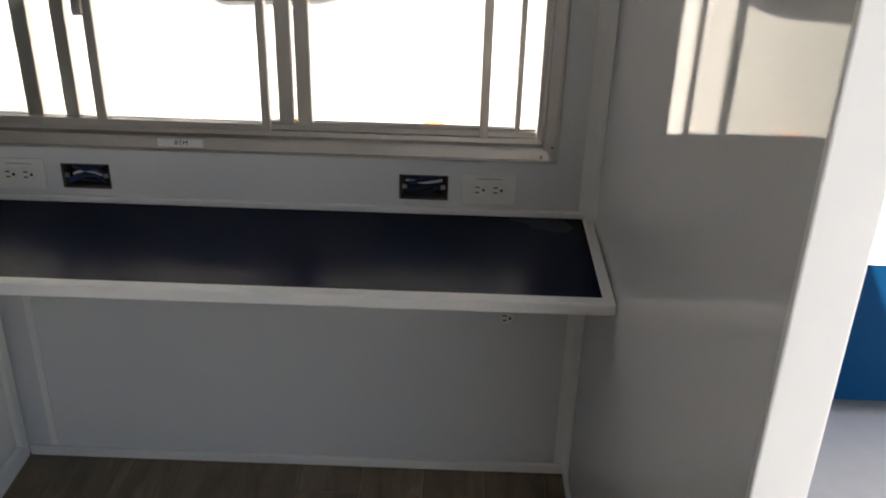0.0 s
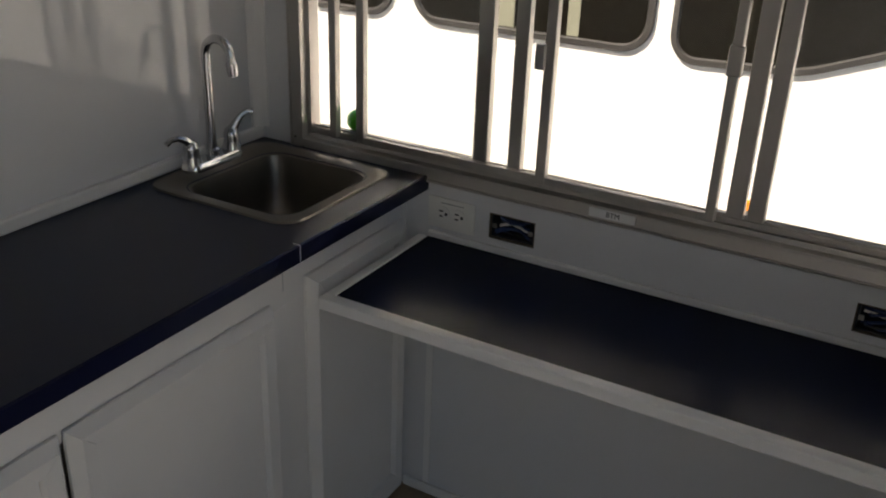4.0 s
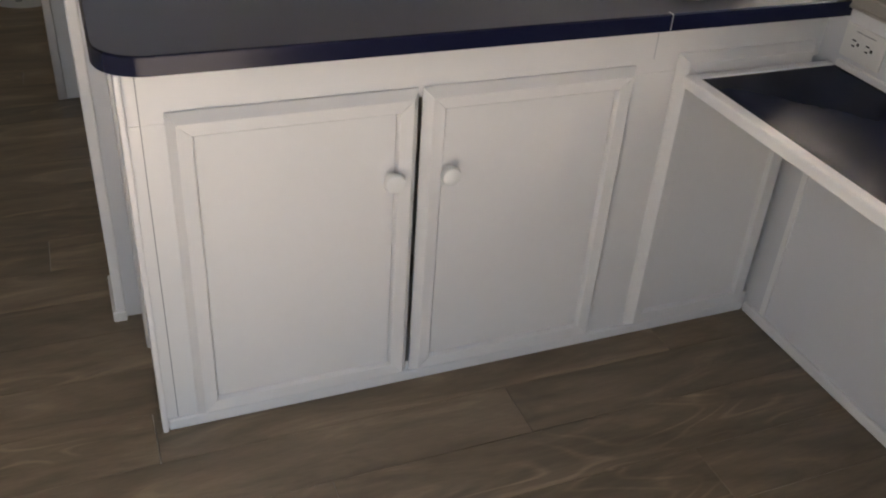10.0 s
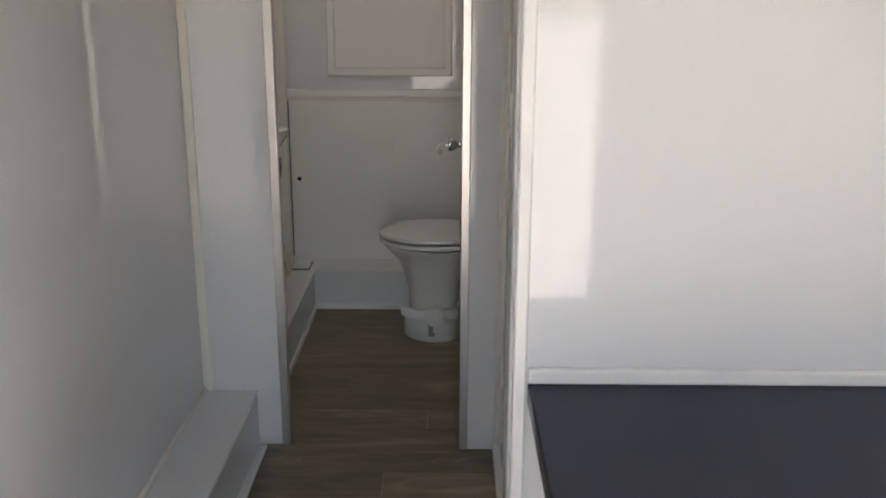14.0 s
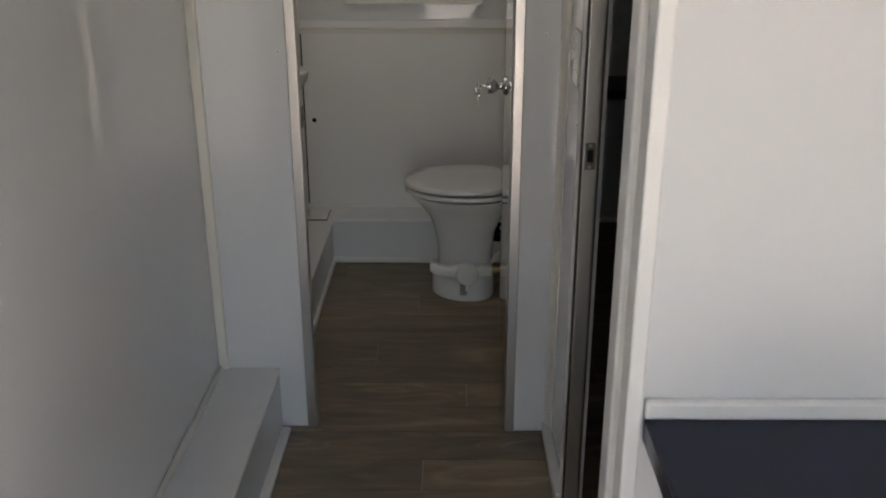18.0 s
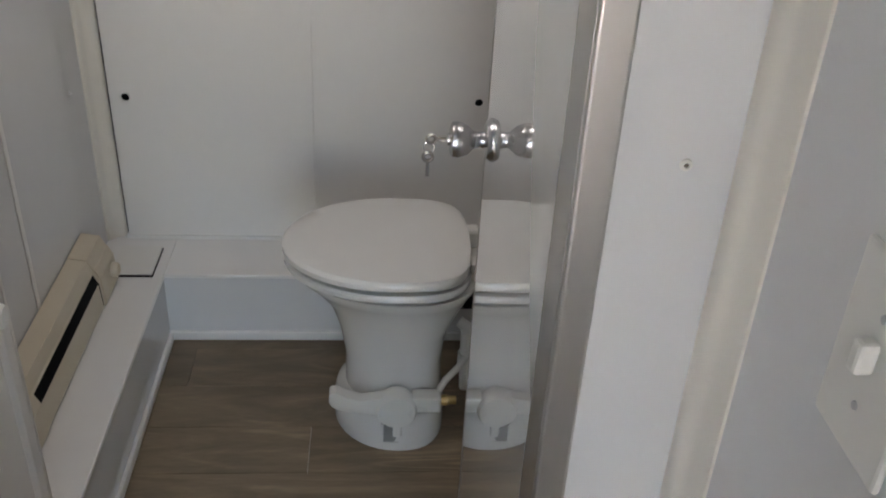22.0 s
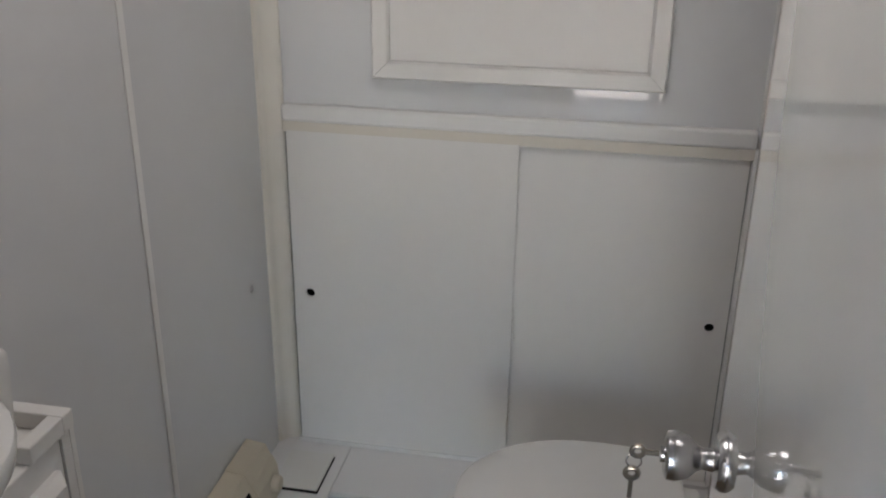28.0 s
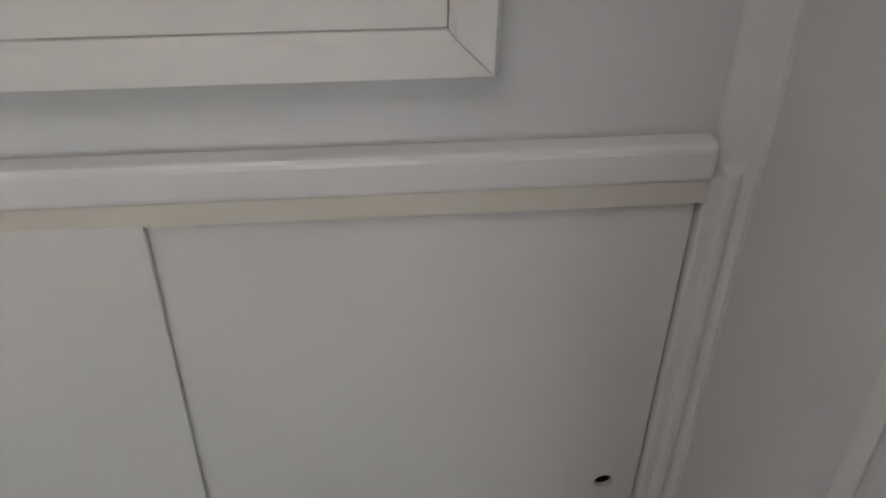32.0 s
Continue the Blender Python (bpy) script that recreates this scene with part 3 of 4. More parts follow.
for s in (-1, 1):
    y = TY + s * 0.062
    h = part("handle", lathe([(0.022, 0), (0.02, 0.012), (0.0165, 0.026), (0.0175, 0.036), (0.014, 0.048), (0.006, 0.054)], Matrix.Translation((TX, y, TZ + 0.014)), 20), CHROME, tap, "", True)
    bend = ((0.008, 0.010, 0.076), (0.015, 0.020, 0.092), (0.022, 0.030, 0.099), (0.030, 0.040, 0.097)) if s > 0 else ((-0.003, -0.012, 0.070), (-0.007, -0.028, 0.077), (-0.011, -0.044, 0.076), (-0.014, -0.056, 0.069))
    part("lever", tube([(TX, y, TZ + 0.056)] + [(TX + u, y + v, TZ + w) for u, v, w in bend], [0.012, 0.009, 0.0065, 0.006, 0.0065], 12), CHROME, h, "", True)
part("pop_up_knob", lathe([(0.012, 0), (0.01, 0.01), (0.013, 0.018), (0.006, 0.026)], Matrix.Translation((TX + 0.004, TY + 0.002, TZ + 0.014)), 16), CHROME, tap, "", True)

# ---- serving shelf under the window ----
shelf = thing("serving_shelf", "navy topped serving shelf with a white wooden edge under the window", "shelf")
SHX0, SHX1, SHY, SHZ = -1.488, -0.162, 1.440, 0.710
part("top", box(SHX0 + 0.022, SHX1 - 0.022, SHY + 0.028, YW - 0.001, SHZ - 0.022, SHZ), SHELF_NAVY, shelf)
part("front_edge", box(SHX0, SHX1, SHY, SHY + 0.028, SHZ - 0.022, SHZ + 0.003, bevel=0.003), TRIM, shelf, "white front edging")
part("end_edge", box(SHX1 - 0.022, SHX1, SHY + 0.028, YW - 0.012, SHZ - 0.034, SHZ + 0.003, bevel=0.003), TRIM, shelf, "white end edging")
part("end_edge", box(SHX0, SHX0 + 0.022, SHY + 0.028, YW - 0.012, SHZ - 0.034, SHZ + 0.003, bevel=0.003), TRIM, shelf, "white end edging")
part("back_strip", box(SHX0 + 0.022, SHX1, YW - 0.012, YW, SHZ, SHZ + 0.016, bevel=0.004), TRIM, shelf, "white back moulding")
part("bracket", boxes([(-0.262, -0.242, 1.60, YW, 0.64, SHZ - 0.034)], 0.002), PAINT, shelf)

# ---- serving window ----
window = thing("window_1", "wide aluminium sliding serving window with bright daylight behind", "window")
window["kind"] = "structure"
to_w = lambda u, v, h: Vector((u, YW - h, v))
part("window_frame", ring(WX0 - 0.002, WX1 + 0.002, WZ0 - 0.002, WZ1, [(0, 0.001), (0, 0.008), (0.003, 0.011), (0.006, 0.011), (0.0075, 0.008), (0.029, 0.005), (0.031, 0.007), (0.034, 0.006), (0.036, -0.012), (0.046, -0.014), (0.046, -0.05), (0, -0.05)], to_w), ALUMINIUM, window)
for z in (WZ0 + 0.046,):
    part("track", boxes([(WX0 + 0.046, WX1 - 0.046, YW + 0.018, YW + 0.022, z, z + 0.012), (WX0 + 0.046, WX1 - 0.046, YW + 0.036, YW + 0.040, z, z + 0.012)]), ALUMINIUM, window)
BARS = ((-1.742, -1.724, 0.014), (-1.668, -1.648, 0.012), (-1.380, -1.346, 0.030), (-1.298, -1.268, 0.030), (-1.226, -1.204, 0.012),
        (-0.876, -0.858, 0.012), (-0.842, -0.810, 0.030), (-0.803, -0.772, 0.030), (-0.417, -0.398, 0.012), (-0.342, -0.330, 0.03))
for x0, x1, d in BARS:
    part("stile", box(x0, x1, YW + d - 0.010, YW + d + 0.010, WZ0 + 0.046, WZ1 - 0.046, bevel=0.002), ALUMINIUM, window)
for x0, x1, d in ((-1.79, -1.38, 0.034), (-1.66, -1.21, 0.013), (-1.21, -0.87, 0.012), (-0.87, -0.41, 0.034), (-0.77, -0.33, 0.036)):
    g = part("pane", box(x0, x1, YW + d - 0.0015, YW + d + 0.0015, WZ0 + 0.06, WZ1 - 0.06), GLASS, window)
    g.visible_shadow = False
    part("rail", box(x0, x1, YW + d - 0.008, YW + d + 0.008, WZ0 + 0.046, WZ0 + 0.062, bevel=0.002), ALUMINIUM, window)
part("latch", box(-1.244, -1.222, YW - 0.004, YW + 0.012, 1.118, 1.168, bevel=0.003), JAMB, window)
for sx in (WX0 + 0.012, WX1 - 0.012):
    for dx, dz in ((0, 0.034), (-0.022 if sx > -1 else 0.022, 0.012)):
        part("frame_screw", lathe([(0.0035, 0), (0.003, 0.0012), (0.001, 0.0014)], Matrix.Translation((sx + dx, YW - 0.0068, WZ0 + dz)) @ Matrix.Rotation(radians(90), 4, "X"), 10), STEEL, window, "", True)
part("latch", box(-0.880, -0.853, YW - 0.002, YW + 0.012, 1.16, 1.215, bevel=0.003), ALUMINIUM, window)
part("frame_label", box(-1.098, -1.002, YW - 0.0105, YW - 0.0075, WZ0 + 0.010, WZ0 + 0.028), LABEL, window, "white stuck-on label")


def lettering(text, size, m, mat, parent, name="lettering"):
    cu = bpy.data.curves.new(name, "FONT")
    cu.body, cu.size, cu.extrude, cu.align_x, cu.align_y = text, size, 0.0003, "CENTER", "CENTER"
    ob = bpy.data.objects.new(name, cu)
    me = bpy.data.meshes.new_from_object(ob)
    bpy.data.objects.remove(ob)
    me.materials.append(mat)
    ob = new(name, me)
    ob.matrix_world = m
    if parent:
        ob.parent = parent
    return ob


lettering("BTM", 0.015, pose(-1.048, YW - 0.0108, WZ0 + 0.019, 90, 0, 0), INK, window)

# ---- open junction boxes and outlets in the window wall ----
def junction_box(x0, x1):
    jb = thing("junction_box", "open black electrical box with loose wires in the wall", "electrical box", group="junction boxes")
    z0, z1 = 0.742, 0.797
    to = lambda u, v, h: Vector((u, YW - h, v))
    part("rim", ring(x0 - 0.001, x1 + 0.001, z0 - 0.001, z1 + 0.001, [(0, 0.0003), (0, 0.0012), (0.002, 0.0012), (0.003, -0.006), (0.001, -0.006)], to), WOODEDGE, jb, "raw cut panel edge")
    part("liner", ring(x0 + 0.0005, x1 - 0.0005, z0 + 0.0005, z1 - 0.0005, [(0, -0.007), (0.004, -0.007), (0.005, -0.044), (0.0, -0.044)], to), DARKBOX, jb)
    part("back", box(x0 + 0.001, x1 - 0.001, YW + 0.044, YW + 0.047, z0 + 0.001, z1 - 0.001), DARKBOX, jb)
    rng = random.Random(int(-x0 * 100))
    for k in range(6):
        zc = z0 + 0.010 + 0.007 * k
        pts = [(x0 + 0.016 + 0.018 * i + rng.uniform(-.008, .008), YW + 0.012 + rng.uniform(-0.006, 0.012), min(z1 - 0.008, max(z0 + 0.008, zc + rng.uniform(-0.012, 0.012)))) for i in range(5)]
        soft = [Vector(pts[0])] + [(Vector(p) + Vector(q)) / 2 for p, q in zip(pts, pts[1:])] + [Vector(pts[-1])]
        part("wire", tube(soft, 0.0032, 8), WIRE if k % 3 else PLASTIC if k else RUBBER, jb, "", True)
    for sx in (x0 + 0.010, x1 - 0.010):
        part("lug", box(sx - 0.005, sx + 0.005, YW + 0.001, YW + 0.004, (z0 + z1) / 2 - 0.005, (z0 + z1) / 2 + 0.005, bevel=0.001), ALUMINIUM, jb)


junction_box(-1.319, -1.215)
junction_box(-0.584, -0.480)


def outlet(xc, zc, horizontal=True, plate=True, label="white duplex outlet set sideways in the wall"):
    o = thing("outlet", label, "outlet", group="outlets")
    if plate:
        part("plate", box(xc - 0.058, xc + 0.058, YW - 0.005, YW, zc - 0.036, zc + 0.036, bevel=0.0022), PLASTIC, o)
        part("print", box(xc - 0.026, xc + 0.03, YW - 0.0056, YW - 0.0049, zc + 0.0235, zc + 0.0255), SLOT, o, "line of tiny print")
    for s in ((-0.0195, 0.0195) if plate else (0,)):
        m = Matrix.Translation((xc + s, YW - 0.004, zc)) @ Matrix.Rotation(radians(90), 4, "X")
        face = part("receptacle", lathe([(0.0165, 0), (0.0165, 0.0025), (0.0155, 0.0035), (0.001, 0.0035)], m, 24), PLASTIC, o, "", True)
        for dx, dz, w, h in ((-0.004, 0.006, 0.010, 0.003), (-0.004, -0.006, 0.009, 0.003), (0.0085, 0, 0.006, 0.006)):
            part("slot", box(xc + s + dx - w / 2, xc + s + dx + w / 2, YW - 0.0082, YW - 0.0070, zc + dz - h / 2, zc + dz + h / 2), BLACK, face)


outlet(-0.392, 0.771)
outlet(-1.412, 0.771)
outlet(-0.335, 0.452, plate=False, label="small white outlet low on the wall under the shelf")

# ---- washroom: sliding cupboard on the end wall ----
cup = thing("sliding_cupboard", "recessed white sliding door cupboard with finger holes", "cupboard")
OY0, OY1, OZ0, OZ1 = -0.624, 0.352, 0.208, 0.992
# black sheet on the wall paints the shade in the door gaps
part("recess", box(XE, XE + 0.002, OY0, OY1, OZ0, OZ1), BLACK, cup, "black sheet painting the shade behind the sliding doors")
part("header", box(XE, XE + 0.025, OY0 - 0.001, YB - 0.034, OZ1 + 0.020, OZ1 + 0.057, bevel=0.007, seg=3), TRIM, cup)
part("side_trim", box(XE, XE + 0.02, OY1 - 0.002, YB - 0.02, OZ0, OZ1 + 0.021, bevel=0.003), TRIM, cup)
part("side_bead", box(XE, XE + 0.027, OY1 + 0.009, YB - 0.01, OZ0, OZ1 + 0.03, bevel=0.006), TRIM, cup)
part("top_track", box(XE + 0.002, XE + 0.021, OY0, OY1, OZ1 - 0.002, OZ1 + 0.021), TRACK, cup)
part("bottom_track", box(XE + 0.002, XE + 0.024, OY0, OY1, LEDGE, OZ0 + 0.006, bevel=0.001), TRIM, cup)


def slide_door(y0, y1, x, hole_y):
    bm = bmesh.new()
    z0, z1 = OZ0 + 0.007, OZ1
    hole = [(hole_y + 0.011 * math.cos(2 * math.pi * k / 20), 0.611 + 0.011 * math.sin(2 * math.pi * k / 20)) for k in range(20)]
    rect = [(y0, z0), (y1, z0), (y1, z1), (y0, z1)]
    for xx in (x, x + 0.006):
        edges = []
        for loop in (rect, hole):
            vs = [bm.verts.new((xx, a, b)) for a, b in loop]
            edges += [bm.edges.new((vs[i], vs[(i + 1) % len(vs)])) for i in range(len(vs))]
        bmesh.ops.triangle_fill(bm, edges=edges, use_beauty=True)
    bm.verts.ensure_lookup_table()
    for start, count in ((0, 4), (4, 20)):
        for i in range(count):
            a, b = start + i, start + (i + 1) % count
            bm.faces.new((bm.verts[a], bm.verts[b], bm.verts[b + 24], bm.verts[a + 24]))
    d = part("sliding_door", bm, PAINT, cup)
    m = Matrix.Translation((x + 0.0062, hole_y, 0.611)) @ Matrix.Rotation(radians(90), 4, "Y")
    part("finger_hole", lathe([(0.0105, 0), (0.0125, 0), (0.0125, 0.001), (0.0105, 0.001)], m, 20, None, False), TRIM, d)


slide_door(OY0 + 0.008, -0.112, XE + 0.0155, -0.577)
slide_door(-0.125, OY1 - 0.004, XE + 0.003, 0.312)

# upper cabinet door panel above it
upper = thing("wall_cabinet", "closed white wall cabinet door with a mitred moulding frame", "cabinet")
to_e = lambda u, v, h: Vector((XE + h, u, v))
part("panel", box(XE + 0.002, XE + 0.018, -0.384, 0.131, 1.153, 2.075), PAINT, upper)
part("moulding", mitred(-0.422, 0.169, 1.115, 2.113, [(0, 0), (0, 0.022), (0.004, 0.030), (0.032, 0.028), (0.037, 0.021), (0.037, 0)], to_e), PAINT, upper)
part("knob", lathe([(0.009, 0), (0.008, 0.012), (0.0165, 0.021), (0.018, 0.027), (0.0155, 0.033), (0.001, 0.037)], Matrix.Translation((XE + 0.018, 0.106, 1.655)) @ Matrix.Rotation(radians(90), 4, "Y"), 20), PLASTIC, upper, "round white knob", True)

# ---- toilet ----
toilet = thing("toilet", "white porcelain pedestal toilet with a closed lid and foot pedal", "toilet")
TCX = -4.392


def egg(cx, y_back, length, half, z, square=2.4, n=40):
    """A seat-shaped loop: rounded in front (towards -y), flatter behind."""
    out = []
    cy = y_back - length * 0.42
    for k in range(n):
        a = 2 * math.pi * k / n
        c, s = math.cos(a), math.sin(a)
        ly = length * (0.42 if s > 0 else 0.58)
        p = 2.0 if s < 0 else square
        x = half * math.copysign(abs(c) ** (2 / p), c)
        y = ly * math.copysign(abs(s) ** (2 / p), s)
        out.append(Vector((cx + x, cy + y, z)))
    return out


base_rows = ((0.262, 0.262, 0.156, 0.0), (0.262, 0.262, 0.157, 0.02), (0.260, 0.258, 0.153, 0.07), (0.258, 0.250, 0.140, 0.086), (0.252, 0.225, 0.118, 0.10), (0.252, 0.225, 0.110, 0.18), (0.262, 0.25, 0.115, 0.26), (0.275, 0.30, 0.130, 0.32), (0.285, 0.365, 0.155, 0.37), (0.292, 0.409, 0.183, 0.40), (0.292, 0.414, 0.186, 0.412))
part("pedestal", loft([egg(TCX, yb - 0.012 - 0.034 * min(1, max(0, (0.40 - z) / 0.14)), ln, hf, z * 1.03, 2.6) for yb, ln, hf, z in base_rows]), PORCELAIN, toilet, "", True)
part("seat", loft([egg(TCX, 0.26, ln, hf, z + 0.014, 3.2) for ln, hf, z in ((0.405, 0.184, 0.416), (0.412, 0.189, 0.42), (0.412, 0.189, 0.430), (0.406, 0.185, 0.435))]), PORCELAIN, toilet, "", True)
part("lid", loft([egg(TCX, 0.255, ln, hf, z + 0.018, 3.6) for ln, hf, z in ((0.402, 0.184, 0.440), (0.41, 0.189, 0.444), (0.41, 0.189, 0.456), (0.402, 0.183, 0.4635), (0.36, 0.155, 0.4665), (0.2, 0.08, 0.468))]), PORCELAIN, toilet, "", True)
for s in (-0.07, 0.07):
    part("hinge", box(TCX + s - 0.02, TCX + s + 0.02, 0.252, 0.284, 0.424, 0.468, bevel=0.006), PLASTIC, toilet)
hub = Matrix.Translation((TCX + 0.112, 0.100, 0.118)) @ Matrix.Rotation(radians(90), 4, "Y")
part("pedal_hub", lathe([(0.038, 0), (0.046, 0.02), (0.046, 0.045), (0.041, 0.052), (0.001, 0.053)], hub, 28), PLASTIC, toilet, "", True)
part("foot_pedal", loft([[Vector((TCX + 0.12 + x, y, z + dz)) for x, dz in ((0, -w), (0.03, -w), (0.036, 0), (0.03, w), (0, w))] for y, z, w in ((0.10, 0.13, 0.03), (0.06, 0.125, 0.024), (0.02, 0.125, 0.017), (-0.012, 0.132, 0.02), (-0.036, 0.143, 0.023), (-0.046, 0.146, 0.018), (-0.051, 0.148, 0.010))]), PLASTIC, toilet, "", True)
part("valve_body", box(TCX + 0.11, TCX + 0.15, 0.135, 0.20, 0.108, 0.148, bevel=0.004), PLASTIC, toilet)


def ring_patch(a0, a1, z0, z1, proud, depth):
    """A curved plate on the round foot of the toilet between two bearings."""
    loops = []
    for k in range(9):
        a = radians(a0 + (a1 - a0) * k / 8)
        out = [(TCX + (0.155 + p) * math.cos(a), 0.085 + (0.131 + p) * math.sin(a)) for p in (proud, -depth)]
        loops.append([Vector((*out[0], z0)), Vector((*out[1], z0)), Vector((*out[1], z1)), Vector((*out[0], z1))])
    return loft(loops)


# proud grey plate paints the notch's shade; the foot is not cut
part("base_slot_shade", ring_patch(-6, 42, 0.028, 0.074, 0.0012, 0.01), SLOT, toilet, "grey plate painting the shade of a recess in the foot")
part("slot_edge", ring_patch(-9, -6, 0.024, 0.08, 0.004, 0.01), PORCELAIN, toilet)
part("slot_sill", ring_patch(-6, 42, 0.022, 0.028, 0.004, 0.01), PORCELAIN, toilet)
part("pedal_stem", box(TCX + 0.135, TCX + 0.162, 0.092, 0.112, 0.045, 0.10, bevel=0.004), PLASTIC, toilet)

pipe = thing("water_pipe", "white plastic water supply pipe with a brass fitting", "pipe")
part("hose", tube([(TCX + 0.13, 0.195, 0.16), (TCX + 0.12, 0.21, 0.18), (TCX + 0.10, 0.235, 0.195), (TCX + 0.06, 0.262, 0.20)], 0.008, 10), PLASTIC, pipe, "", True)
part("fitting", tube([(TCX + 0.13, 0.20, 0.13), (TCX + 0.13, 0.215, 0.13), (TCX + 0.13, 0.216, 0.13), (TCX + 0.13, 0.235, 0.13)], [0.012, 0.014, 0.011, 0.010], 10), BRASS, pipe, "", True)
part("riser", tube([(TCX + 0.05, 0.262, LEDGE * 0.5), (TCX + 0.05, 0.262, 0.2), (TCX + 0.05, 0.262, 0.262), (TCX + 0.05, 0.258, 0.275), (TCX + 0.04, 0.24, 0.285)], [0.013, 0.017, 0.017, 0.015, 0.012], 12), PLASTIC, pipe, "", True)
part("joint", tube([(TCX + 0.05, 0.262, 0.17), (TCX + 0.05, 0.262, 0.205)], 0.021, 12), PLASTIC, pipe, "", True)
# flat black patch on the ledge face paints the hole's dark inside
part("wall_hole", box(XL, XL + 0.0015, 0.17, 0.36, 0.10, 0.20), BLACK, pipe, "flat black patch painting a dark cut hole behind the toilet")

# ---- washroom door, open against the side ----
wdoor = thing("door_1", "open glossy white washroom door with a chrome keyed knob", "door")
wdoor["kind"] = "structure"
DXH, DXE, DYF = XB2 - 0.008, -3.924, 0.214
part("slab", box(DXE, DXH, DYF, DYF + 0.028, 0.012, 1.98, bevel=0.002), DOOR_GLOSS, wdoor)
part("edge_strip", box(DXE - 0.0035, DXE, DYF - 0.001, DYF + 0.029, 0.012, 1.98, bevel=0.001), ALUMINIUM, wdoor, "thin metal door edge")
KX, KZ = -3.858, 0.956
for s in (-1, 1):
    m = Matrix.Translation((KX, DYF if s < 0 else DYF + 0.028, KZ)) @ Matrix.Rotation(radians(90 if s < 0 else -90), 4, "X")
    k = part("door_handle", lathe([(0.032, 0), (0.032, 0.003), (0.028, 0.009), (0.013, 0.012), (0.011, 0.022), (0.014, 0.028), (0.022, 0.036), (0.0265, 0.05), (0.0255, 0.058), (0.02, 0.061), (0.001, 0.061)], m, 32), SATIN, wdoor, "chrome tulip door knob", True)
    if s < 0:
        part("lock_cylinder", lathe([(0.0085, 0), (0.0085, 0.004), (0.001, 0.004)], Matrix.Translation((KX, DYF - 0.061, KZ)) @ Matrix.Rotation(radians(90), 4, "X"), 16), CHROME, k, "", True)
part("latch_plate", box(DXE - 0.005, DXE - 0.003, DYF + 0.002, DYF + 0.026, KZ - 0.028, KZ + 0.028, bevel=0.0005), ALUMINIUM, wdoor)

keys = thing("door_keys", "small keys hanging from the washroom door lock", "keys")
KY = DYF - 0.066
part("key", boxes([(KX - 0.001, KX + 0.001, KY - 0.016, KY, KZ - 0.003, KZ + 0.003)]), KEYMETAL, keys)
bow = lambda y, z, r: tube([(KX, y + 0.7 * r * math.cos(a), z + 0.7 * r * math.sin(a)) for a in [2 * math.pi * k / 16 for k in range(17)]], 0.32 * r, 8)
part("key_bow", bow(KY - 0.022, KZ, 0.009), KEYMETAL, keys, "", True)
part("split_ring", tube([(KX, KY - 0.025 + 0.008 * math.cos(a), KZ - 0.013 + 0.008 * math.sin(a)) for a in [2 * math.pi * k / 20 for k in range(21)]], 0.0009, 6), CHROME, keys, "", True)
part("spare_key_bow", bow(KY - 0.026, KZ - 0.028, 0.0095), KEYMETAL, keys, "", True)
part("spare_key_blade", box(KX - 0.001, KX + 0.001, KY - 0.0285, KY - 0.0235, KZ - 0.060, KZ - 0.036, bevel=0.0006), KEYMETAL, keys)

# ---- baseboard heater on the ledge ----
heater = thing("baseboard_heater", "beige metal electric baseboard heater with a dark slot", "heater")
HX0, HX1, HY0 = -4.638, -4.003, YS + 0.003
profile = [(0, 0), (0.068, 0), (0.072, 0.012), (0.067, 0.075), (0.057, 0.097), (0.053, 0.100), (0.042, 0.125), (0, 0.131)]
part("casing", loft([[Vector((x, HY0 + a, LEDGE + 0.002 + b)) for a, b in profile] for x in (HX0, HX1)]), BEIGE, heater)
# black strip on the casing paints the shade inside the slot
part("slot", loft([[Vector((x, HY0 + a, LEDGE + 0.002 + b)) for a, b in ((0.063, 0.0750), (0.0682, 0.0750), (0.0592, 0.0970), (0.0542, 0.0970))] for x in (-4.505, -4.065)]), BLACK, heater)
part("end_gap", loft([[Vector((x, HY0 + a, LEDGE + 0.002 + b)) for a, b in ((0.066, 0.012), (0.0725, 0.012), (0.0682, 0.0750), (0.062, 0.0750))] for x in (-4.508, -4.505)]), BLACK, heater, "dark joint beside the end cap")
part("end_cap", loft([[Vector((x, HY0 + a * 1.04, LEDGE + 0.002 + b * 1.02)) for a, b in profile] for x in (HX0 - 0.003, HX0 + 0.115)]), BEIGE, heater)
part("end_cap", loft([[Vector((x, HY0 + a * 1.04, LEDGE + 0.002 + b * 1.02)) for a, b in profile] for x in (HX1 - 0.07, HX1 + 0.003)]), BEIGE, heater)
part("thermostat_knob", lathe([(0.019, 0), (0.018, 0.012), (0.015, 0.016), (0.001, 0.016)], Matrix.Translation((HX0 + 0.03, HY0 + 0.072, LEDGE + 0.052)) @ Matrix.Rotation(radians(-90), 4, "X"), 20), BEIGE, heater, "", True)
for k in range(3):
    lo, hi = 0.18 + 0.26 * k, 0.32 + 0.26 * k
    edge_rows = [(0.0565 - 0.0114 * f, 0.1020 + 0.0255 * f) for f in (lo, hi)]
    part("print_bar", loft([[Vector((x, HY0 + a + d, LEDGE + 0.002 + h + d * 0.36)) for (a, h), d in zip(edge_rows + edge_rows[::-1], (0.0006, 0.0006, 0.0014, 0.0014))] for x in (HX1 - 0.058, HX1 - 0.02 - 0.008 * k)]), SLOT, heater, "grey line of print")

# floor register plate lying in the ledge corner
plate = thing("cover_plate", "thin white cover plate with a dark front edge on the ledge", "plate")
